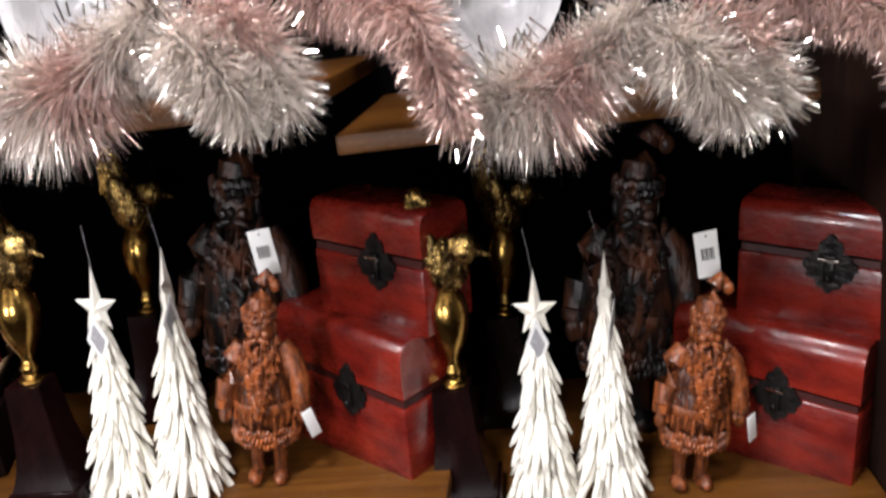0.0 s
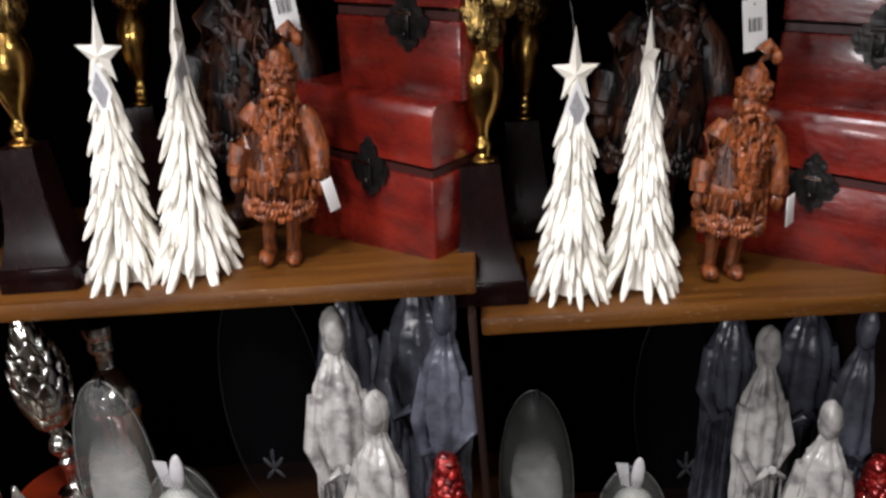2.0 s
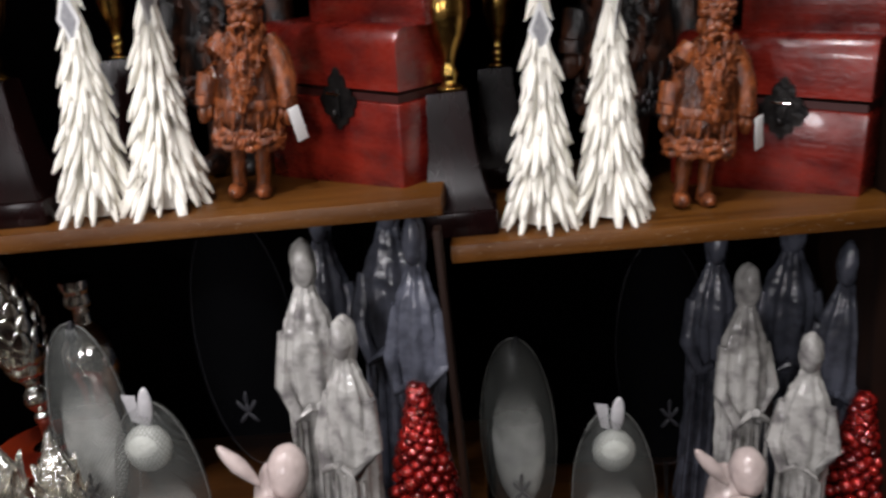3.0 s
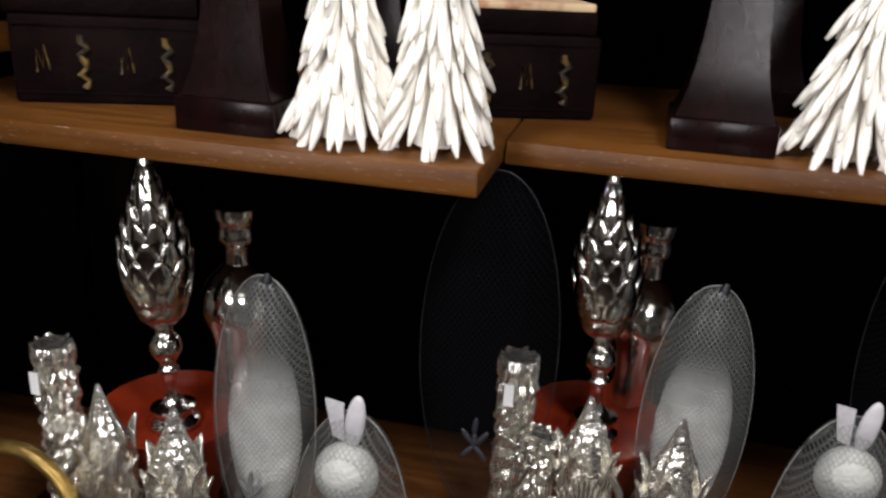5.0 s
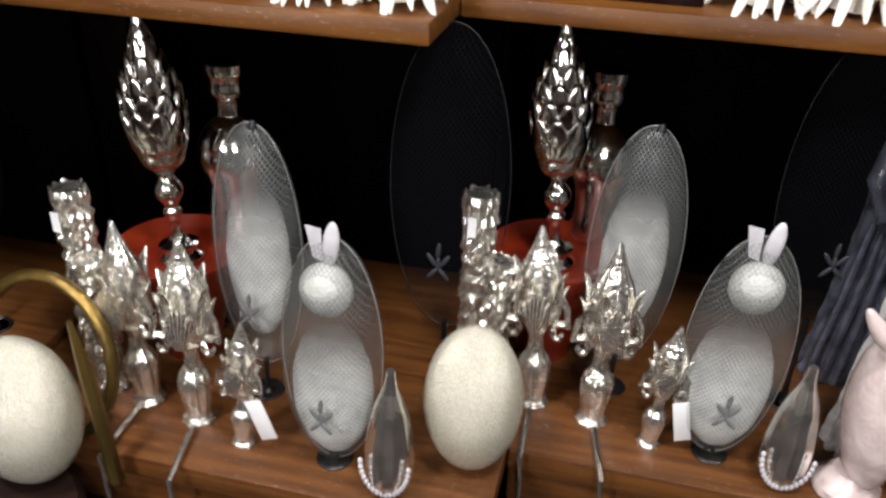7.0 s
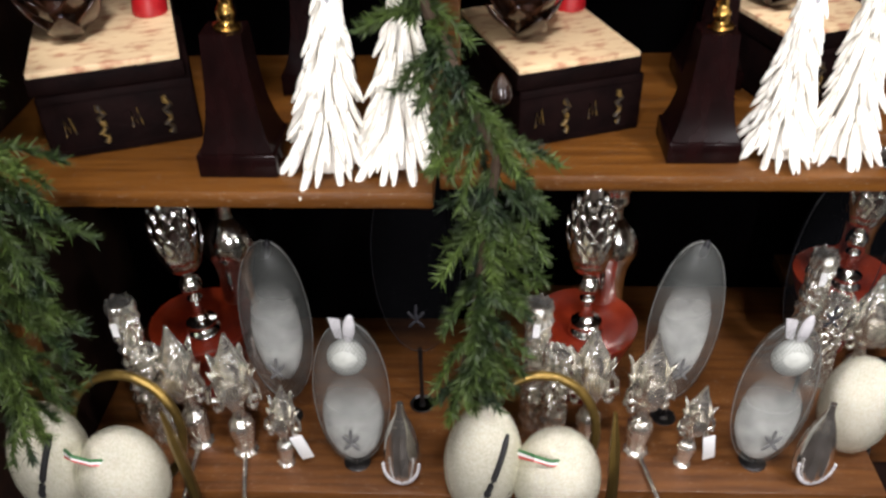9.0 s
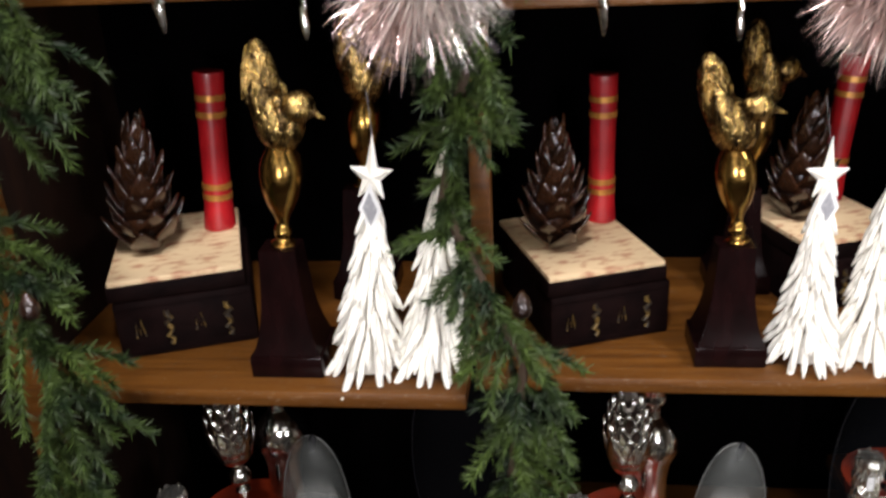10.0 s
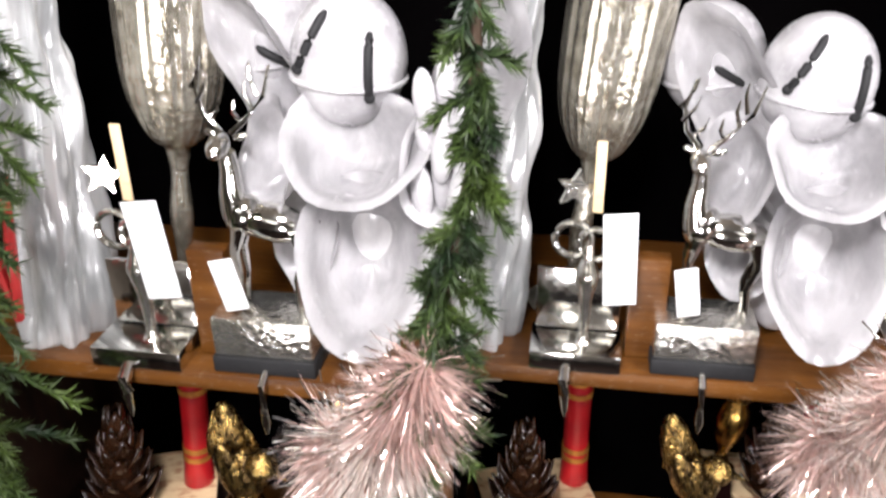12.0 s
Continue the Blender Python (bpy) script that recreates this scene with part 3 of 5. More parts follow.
LEANS = (5.5, -0.5, 5.5, 2.5)
SLIM = Matrix.Diagonal((0.80, 0.80, 1.0, 1))
for k, off in enumerate(MIDDLE):
    T0, lean = Matrix.Translation(off), LEANS[k]
    clay_tree(T0 @ pose(0.004, 0.036, 1.0, 0, lean, 0) @ SLIM, 0, 0.252, "white clay ornament tree with a star facing the aisle")
    clay_tree(T0 @ pose(0.086, 0.042, 1.0, 0, lean, 25) @ SLIM, 78, 0.262, "white clay ornament tree with its star turned edge-on")
    plinth(T0 @ pose(-0.097, 0.052, 1.0), "dark polished tapered plinth on the shelf")
    st = thing("brass_bird_statue", T0 @ pose(-0.093, 0.052, 1.168, 0, lean - 6 * (k == 1), -8), "polished brass bird statue on an egg-shaped base", "statue", "brass bird statues")
    part("pedestal", bird_statue(B()), BRASS, st)
    part("bird", bird_top(B()), BRASSFEATHER, st)
    bk = thing("brass_bird_statue", T0 @ pose(-0.035, 0.27, 1.168, 0, 5, 15), "brass bird statue in the dark at the back", "statue", "brass bird statues")
    part("pedestal", bird_statue(B()), BRASS, bk)
    part("bird", bird_top(B()), BRASSFEATHER, bk)
    plinth(T0 @ pose(-0.039, 0.27, 1.0), "dark tapered plinth at the back of the shelf")
    if k < 2:
        continue
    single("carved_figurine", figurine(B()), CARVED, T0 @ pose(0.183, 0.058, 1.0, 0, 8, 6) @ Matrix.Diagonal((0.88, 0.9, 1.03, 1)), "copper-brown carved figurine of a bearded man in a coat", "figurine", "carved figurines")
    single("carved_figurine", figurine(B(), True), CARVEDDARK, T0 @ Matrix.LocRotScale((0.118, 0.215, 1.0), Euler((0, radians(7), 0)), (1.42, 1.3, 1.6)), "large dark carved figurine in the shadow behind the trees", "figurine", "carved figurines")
    hang_tag(T0 @ pose(0.222, 0.090, 1.322, 0, -4, 8), 0.028, 0.058, "white price tag with a barcode above the carved figurine")
    hang_tag(T0 @ pose(0.256, 0.034, 1.106, 10, -14, 35), 0.014, 0.042, "white price tag hanging from the figurine's arm", False)
    chest(T0 @ pose(0.182, 0.176, 1.0, 0, 4, -37), 0.236, 0.10, 0.196, 0.140, "larger red lacquered wooden chest with a black clasp")
    chest(T0 @ pose(0.266, 0.146, 1.190, 0, 4, -33), 0.178, 0.090, 0.150, 0.108, "smaller red lacquered chest stacked on the larger one")


def scale_mesh():
    bm = B()
    blob(bm, 0, 0, 0, 0.013, 0.0035, 0.024, sub=2)
    for v in bm.verts:
        v.co.y += 9 * v.co.z**2
        v.co.x *= 1.1 - 26 * max(0.0, v.co.z) + 6 * min(0.0, v.co.z)
    me = bpy.data.meshes.new("cone_scale")
    bm.to_mesh(me)
    bm.free()
    me.materials.append(CONE)
    me.shade_smooth()
    return me


SCALE = scale_mesh()


# books with a pine cone and a red roll on them
for off, lean in zip(MIDDLE[:3], LEANS):
    T0 = Matrix.Translation(off)
    BK = T0 @ pose(-0.336 - 0.05 * (off is MIDDLE[2]), 0.046, 1.0, 0, 0, 20)
    book = thing("old_book", BK, "thick dark leather-bound book with worn gilt ornaments, lying flat", "book", "stacked old books")
    part("cover", box(B(), 0, 0.182, 0, 0.23, 0, 0.084, 0.005), LEATHER, book)
    part("page_block", box(B(), 0.006, 0.1815, 0.008, 0.226, 0.006, 0.078, 0.001), PARCH, book, "yellowed page edges")
    for k, x in enumerate((0.030, 0.068, 0.108, 0.146)):
        bm = B()
        if k % 2:
            tube(bm, [(x + 0.004 * math.sin(j * 2.3), -0.0002, 0.016 + 0.0062 * j) for j in range(9)], [0.0022 + 0.0022 * abs(math.cos(j * 1.7)) for j in range(9)], 8)
        else:
            tube(bm, [(x - 0.006, -0.0002, 0.03), (x - 0.005, -0.0002, 0.052), (x, -0.0002, 0.034), (x + 0.002, -0.0002, 0.055), (x + 0.006, -0.0002, 0.032)], 0.0013, 6)
        part("gilt_ornament", bm, GOLD, book, "worn gilt ornament")
    for z in (0.010, 0.074):
        part("spine_band", box(B(), 0.004, 0.178, -0.0012, 0.002, z, z + 0.0015), LEATHER, book)
    upper = thing("old_book", BK @ Matrix.Translation((0, 0, 0.0845)), "flat black book with a red-spotted parchment cover", "book", "stacked old books")
    part("cover", box(B(), -0.004, 0.176, 0.002, 0.236, 0, 0.022, 0.003), LEATHER, upper)
    part("parchment", box(B(), -0.001, 0.173, 0.004, 0.234, 0.0225, 0.030, 0.001), PARCH, upper, "cream parchment with red-brown stains")
    cone = thing("pine_cone", BK @ pose(0.046, 0.105, 0.115, 0, lean * 0.8, 0) @ Matrix.Diagonal((1.1, 1.1, 1.14, 1)), "large glossy dark brown pine cone standing on the parchment", "pine cone")
    part("core", lathe(B(), curve_prof([(0.012, 0.0), (0.026, 0.02), (0.026, 0.07), (0.014, 0.13), (0.003, 0.160)]), 14), CONE, cone)
    for i in range(46):
        f = i / 46
        a = i * 2.39996
        r = 0.036 * (1 - 0.80 * f) if f > 0.12 else 0.030
        mm = Matrix.Translation((r * math.sin(a), -r * math.cos(a), 0.016 + 0.135 * f)) @ pose(0, 0, 0, 0, 0, math.degrees(a)) @ pose(0, 0, 0, 52 - 46 * f + 8 * math.sin(i * 1.7)) @ Matrix.Diagonal((1.4 - 0.5 * f, 1, 1.5 - 0.25 * f, 1))
        piece("cone_scale", SCALE, cone, mm)
    roll = thing("ribbon_roll", BK @ pose(0.146 + 0.008 * (off is MIDDLE[1]), 0.160 + 0.025 * (off is MIDDLE[1]), 0.115, 0, lean * 0.8, 0) @ Matrix.Diagonal((1.05, 1.05, 1.0, 1)), "tall red foil roll with gold bands on the parchment", "roll")
    part("tube", lathe(B(), curve_prof([(0.0215, 0), (0.022, 0.004), (0.019, 0.06), (0.019, 0.18), (0.0205, 0.226), (0.0195, 0.232)], 4), 24), REDPAPER, roll)
    for z in (0.050, 0.066, 0.172, 0.196):
        part("band", lathe(B(), [(0.0185, z - 0.0045), (0.0205, z - 0.0045), (0.0205, z + 0.0045), (0.0185, z + 0.0045)], 24), GOLDBAND, roll, "thin gold band")


# ---- bottom shelf ----
def net_material(name, colour, cover, rough):
    m = mat(name, colour, rough=rough, metal=0.2, scale=30)
    nt = m.node_tree
    tc = nt.nodes.new("ShaderNodeTexCoord")
    waves = []
    for turn in (35, -35):
        mp = nt.nodes.new("ShaderNodeMapping")
        mp.inputs["Rotation"].default_value = (0, radians(turn), 0)
        w = nt.nodes.new("ShaderNodeTexWave")
        w.inputs["Scale"].default_value = 75
        nt.links.new(tc.outputs["Object"], mp.inputs[0])
        nt.links.new(mp.outputs[0], w.inputs["Vector"])
        waves.append(w)
    mx = nt.nodes.new("ShaderNodeMath")
    mx.operation = "MAXIMUM"
    for k in (0, 1):
        nt.links.new(waves[k].outputs["Fac"], mx.inputs[k])
    mr = nt.nodes.new("ShaderNodeMapRange")
    mr.inputs[1].default_value, mr.inputs[2].default_value = 0.5, 0.95
    mr.inputs[3].default_value, mr.inputs[4].default_value = cover * 0.15, cover
    nt.links.new(mx.outputs[0], mr.inputs[0])
    nt.links.new(mr.outputs[0], nt.nodes["Principled BSDF"].inputs["Alpha"])
    return m


SHELL = net_material("wire_net", (0.17, 0.18, 0.17), 0.36, 0.4)
SHELLDARK = net_material("navy_wire_net", (0.004, 0.005, 0.009), 0.10, 0.9)


def shade_faded(name, colour, other):
    """A frosted film, faded out towards its top to stand in for the shelf's shade."""
    m = mat(name, colour, other, 0.4, scale=26, bump=0.5, fine=240)
    nt = m.node_tree
    tc = nt.nodes.new("ShaderNodeTexCoord")
    sp = nt.nodes.new("ShaderNodeSeparateXYZ")
    mr = nt.nodes.new("ShaderNodeMapRange")
    mr.interpolation_type = "SMOOTHSTEP"
    mr.inputs[1].default_value, mr.inputs[2].default_value = 0.35, 0.98
    mr.inputs[3].default_value, mr.inputs[4].default_value = 0.9, 0.0
    nt.links.new(tc.outputs["Generated"], sp.inputs[0])
    nt.links.new(sp.outputs[2], mr.inputs[0])
    nt.links.new(mr.outputs[0], nt.nodes["Principled BSDF"].inputs["Alpha"])
    return m


FROST = shade_faded("frost_faded_for_shade", (0.66, 0.67, 0.63), (0.42, 0.43, 0.41))
GREYNET = mat("dull_grey_print", (0.12, 0.12, 0.12), (0.08, 0.08, 0.08), 0.6, scale=60)
FAINT = mat("dull_navy_print", (0.012, 0.012, 0.016), (0.008, 0.008, 0.012), 0.6, scale=60)


def net_oval(m, rx, ry, rz, low, shell, fill, label, ears=False, filled=(0.86, 0.80, -0.16)):
    """An oval of fine wire net on a short stem, with a frosted form inside. The base is at z = 0."""
    t = thing("net_ornament", m, label, "ornament", "oval net ornaments")
    cz = low + rz
    body = part("net", blob(B(), 0, 0, cz, rx, ry, rz, sub=4), shell, t)
    part("rim", tube(B(), [(rx * math.cos(2 * math.pi * k / 48), 0, cz + rz * math.sin(2 * math.pi * k / 48)) for k in range(49)], 0.0006, 6), NET if shell is SHELL else NETDARK, t, "thin wire rim")
    part("stem", lathe(B(), curve_prof([(0.020, 0), (0.020, 0.003), (0.004, 0.006), (0.004, low + 0.006)], 3), 16), IRON, t, "dark wire stem and foot")
    if fill:
        fx, fz, dz = filled
        part("filling", roughen(blob(B(), 0, 0, cz + dz * rz, rx * fx, ry * 0.7, rz * fz, sub=4), 0.0015, 60), fill, t, "pale frosted form inside the net, faded at the top for the shelf's shade")
    for k, (x, z, turn) in enumerate(((0, 0, 0), (-0.007, 0.004, -35), (0.007, 0.004, 35), (0, 0.016, 5), (-0.006, -0.012, 40), (0.006, -0.012, -40))):
        part("emblem_leaf", blob(B(), x, -ry * 0.93, cz - rz * 0.40 + z, 0.0028, 0.0015, 0.010, (0, turn, 0), 2), GREYNET if shell is SHELL else FAINT, t, "small grey leaf of the emblem")
    if ears:
        part("ear", blob(B(), 0.006, -0.012, cz + rz * 0.98, 0.0085, 0.004, 0.026, (0, 6, 0)), PEARL, t, "pale petal at the top")
        part("ear", outline_plate(B(), [(-0.022, 0.012), (-0.006, 0.010), (-0.004, -0.026), (-0.015, -0.022)], 0.002, Matrix.Translation((0, -0.008, cz + rz))), PEARL, t, "pale petal at the top")
        part("collar", blob(B(), 0, -0.012, cz + rz * 0.62, 0.028, 0.02, 0.030, sub=3), ETCHED, t, "frosted white knot")
    elif fill:
        part("knot", blob(B(), 0.004, -0.004, cz + rz * 0.93, 0.006, 0.005, 0.016, (0, 8, 0)), NETDARK, t)
    return t


def leaf_finial(m, h, label, tail=True):
    t = thing("silver_finial", m, label, "ornament", "ornate silver finials")
    s = h / 0.21
    part("foot", lathe(B(), curve_prof([(0.018 * s, 0), (0.019 * s, 0.004 * s), (0.013 * s, 0.012 * s), (0.017 * s, 0.035 * s), (0.018 * s, 0.055 * s), (0.010 * s, 0.068 * s), (0.008 * s, 0.085 * s), (0.012 * s, 0.095 * s)], 4), 32, flute=10, depth=0.07), SILVERLEAF, t)
    part("bulb", lathe(B(), curve_prof([(0.010 * s, 0.092 * s), (0.022 * s, 0.115 * s), (0.027 * s, 0.140 * s), (0.021 * s, 0.165 * s), (0.011 * s, 0.185 * s), (0.002 * s, 0.21 * s)], 4), 40, Matrix.Diagonal((1, 0.7, 1, 1)), 14, 0.06), SILVERLEAF, t)
    for k in range(8):
        a, w = 2 * math.pi * k / 8 + 0.39 * (k % 2), k % 2
        bm = blob(B(), 0, 0, 0, 0.010 * s, 0.0035 * s, 0.026 * s, sub=3)
        for v in bm.verts:
            v.co.y += (-0.010 * s) * (v.co.z / (0.026 * s)) ** 2 * (1 if v.co.z > 0 else -0.6)
            v.co.x *= 1 - 0.35 * max(0.0, v.co.z) / (0.026 * s)
        bmesh.ops.transform(bm, matrix=pose(0, 0, 0, 0, 0, math.degrees(a)) @ Matrix.Translation((0, -0.025 * s, (0.124 + 0.020 * w) * s)), verts=bm.verts)
        part("leaf", bm, SILVERLEAF, t)
    for k in range(7):
        u = (k - 3) / 3
        part("shell_rib", tube(B(), [(0.004 * s * u, -0.028 * s, 0.104 * s), (0.011 * s * u, -0.033 * s, 0.128 * s), (0.015 * s * u, -0.030 * s, (0.152 - 0.010 * u * u) * s)], [0.0018 * s, 0.0034 * s, 0.0022 * s], 8), SILVERLEAF, t)
    for sgn in (-1, 1):
        curl = [((0.027 + 0.012 * (1 - j / 16) * math.cos(0.6 + j * 0.42)) * s * sgn, -0.012 * s, (0.098 + 0.014 * (1 - j / 16) * math.sin(0.6 + j * 0.42)) * s) for j in range(15)]
        part("scroll", tube(B(), [(0.020 * s * sgn, -0.010 * s, 0.150 * s), (0.034 * s * sgn, -0.011 * s, 0.128 * s), *curl], 0.0040 * s, 8), SILVERLEAF, t)
    if tail:
        part("hook", tube(B(), [(0, -0.018, 0.006), (0.001, -0.085, 0.006), (0.002, -0.125, 0.004), (0.003, -0.128, -0.03), (0.003, -0.128, -0.065)], [0.0045, 0.0045, 0.004, 0.0035, 0.003], 8), SILVER, t, "slim hanging hook")
    return t


def porcelain(bm, h, w=0.055, child=False):
    """A robed porcelain figure, one plain mesh."""
    lathe(bm, curve_prof([(w * 0.60, 0), (w * 0.56, h * 0.10), (w * 0.47, h * 0.40), (w * 0.50, h * 0.62), (w * 0.44, h * 0.74), (w * 0.24, h * 0.83), (w * 0.16, h * 0.87)], 10), 60, Matrix.Diagonal((1, 0.75, 1, 1)), 9, 0.09)
    blob(bm, 0, -0.004, h * 0.925, w * 0.20, w * 0.22, h * 0.068)
    blob(bm, 0, 0.004, h * 0.915, w * 0.24, w * 0.23, h * 0.080)
    for s in (-1, 1):
        tube(bm, [(w * 0.42 * s, 0, h * 0.74), (w * 0.56 * s, -w * 0.15, h * 0.60), (w * 0.30 * s, -w * 0.45, h * 0.52), (w * 0.05 * s, -w * 0.52, h * 0.55)], [w * 0.15, w * 0.17, w * 0.14, w * 0.09], 10)
    for k in range(5):
        x = w * (0.4 * (k - 2) / 2)
        tube(bm, [(x, -w * 0.36, h * 0.5), (x * 1.15, -w * 0.44, h * 0.25), (x * 1.3, -w * 0.46, 0.004)], [w * 0.05, w * 0.07, w * 0.06], 6)
    roughen(bm, 0.003, 45, h * 10)
    return roughen(bm, 0.0018, 120, h * 7)


def bead_tree(m, h, r, label):
    t = thing("bead_tree", m, label, "ornament", "red bead trees")
    part("cone", lathe(B(), [(r * 0.8, 0), (r * 0.45, h * 0.5), (0.004, h * 0.97)], 20), REDGLASS, t)
    bm = B()
    blob(bm, 0, 0, 0, 0.0075, 0.0075, 0.0095, sub=2)
    me = bpy.data.meshes.new("bead")
    bm.to_mesh(me)
    bm.free()
    me.materials.append(REDGLASS)
    me.shade_smooth()
    for i in range(230):
        f = (i / 230) ** 0.75
        a = i * 2.39996
        q = r * (1 - f) + 0.004
        s = rng.uniform(0.75, 1.3)
        piece("bead", me, t, Matrix.Translation((q * math.cos(a), q * math.sin(a), 0.010 + (h - 0.012) * f)) @ pose(0, 0, 0, rng.uniform(0, 90), rng.uniform(0, 90)) @ Matrix.Diagonal((s, s, s, 1)))
    return t


bm = B()
blob(bm, 0, 0, 0, 0.0135, 0.0065, 0.021, sub=3)
for v in bm.verts:
    v.co.x *= 1.2 - 14 * max(0.0, v.co.z)
    v.co.y -= 8 * max(0.0, v.co.z) ** 2
SC2 = bpy.data.meshes.new("glass_scale")
bm.to_mesh(SC2)
bm.free()
SC2.materials.append(CHROME)
SC2.shade_smooth()
NARROW = Matrix.Diagonal((0.86, 0.86, 1, 1))
for k, off in enumerate(BOTTOM[:3]):
    T0 = Matrix.Translation(off + Vector((0.04 * (k == 2), 0, 0)))
    bowl = single("lacquer_bowl", lathe(B(), curve_prof([(0.036, 0.0), (0.037, 0.012), (0.050, 0.06), (0.072, 0.115), (0.084, 0.153), (0.080, 0.153), (0.062, 0.142), (0.030, 0.138), (0.002, 0.137)], 5), 48), ORANGE, T0 @ pose(-0.258, 0.180, 0.47), "orange-red lacquered bowl under the silver finial", "bowl")

    fin = thing("pine_cone_finial", T0 @ pose(-0.256, 0.175, 0.608, 0, -2.5, 0) @ Matrix.Diagonal((0.95, 0.95, 0.94, 1)), "tall silver glass pine cone finial on a turned stand", "ornament")
    part("stand", lathe(B(), curve_prof([(0.029, 0), (0.030, 0.006), (0.022, 0.016), (0.026, 0.026), (0.011, 0.036), (0.009, 0.06), (0.013, 0.075), (0.009, 0.082), (0.018, 0.098), (0.017, 0.112), (0.010, 0.124), (0.018, 0.135)], 4), 32), CHROME, fin)
    part("core", lathe(B(), curve_prof([(0.012, 0.13), (0.022, 0.150), (0.031, 0.19), (0.029, 0.235), (0.017, 0.285), (0.008, 0.318), (0.004, 0.345)]), 28), SILVER, fin)
    for row in range(8):
        f = row / 8
        n = 9 if row < 5 else 6
        for k in range(n):
            a = 2 * math.pi * (k + 0.5 * (row % 2)) / n
            q = (0.024, 0.031, 0.035, 0.034, 0.030, 0.023, 0.015, 0.008)[row]
            s = 1.0 - 0.5 * f
            piece("glass_scale", SC2, fin, Matrix.Translation((q * math.sin(a), -q * math.cos(a), 0.158 + 0.021 * row)) @ pose(0, 0, 0, 0, 0, math.degrees(a)) @ pose(0, 0, 0, 12 - 4 * row) @ Matrix.Diagonal((s, s, 1, 1)))

    bottle = thing("mercury_bottle", T0 @ pose(-0.216, 0.262, 0.47, 0, 0, 0) @ Matrix.Diagonal((1.12, 1.0, 0.93, 1)), "silvered glass bottle with a flared neck", "bottle")
    part("body", lathe(B(), curve_prof([(0.036, 0), (0.040, 0.01), (0.028, 0.16), (0.030, 0.225), (0.041, 0.265), (0.038, 0.295), (0.026, 0.317), (0.014, 0.330)], 4), 32), CHROME, bottle)
    part("neck", lathe(B(), curve_prof([(0.0135, 0.329), (0.0135, 0.350), (0.020, 0.362), (0.019, 0.378), (0.022, 0.388), (0.0235, 0.402)], 4), 28), CHROME, bottle)

    for x, y, h in ((-0.341, 0.100, 0.262), (-0.312, 0.070, 0.190)):
        ice = thing("ice_candle_holder", T0 @ pose(x, y, 0.47), "crackled silver glass cylinder candle holder", "candle holder", "crackled candle holders")
        part("glass", roughen(lathe(B(), [(0.019 + 0.001 * ((k * 7) % 3), h * k / 30) for k in range(31)], 48), 0.006, 190, h * 10), SILVERLEAF, ice, smooth=False)
        if h > 0.2:
            part("label", box(B(), -0.010, 0.000, -0.0265, -0.0257, 0.215, 0.240), PAPER, ice, "small white sticker")

    leaf_finial(T0 @ pose(-0.254, 0.060, 0.47, 0, -2, 0) @ NARROW, 0.250, "ornate silver leaf finial standing on the bottom shelf")
    leaf_finial(T0 @ pose(-0.179, 0.045, 0.47, 0, 1, 10) @ NARROW, 0.250, "ornate fluted silver finial beside its twin")
    leaf_finial(T0 @ pose(-0.110, 0.022, 0.47, 0, 4, 0) @ NARROW, 0.172, "small silver finial with a hanging tag", False)
    hang_tag(T0 @ pose(-0.084, 0.004, 0.552, 8, -12, 10), 0.019, 0.064, "white price tag beside the small finial", False)

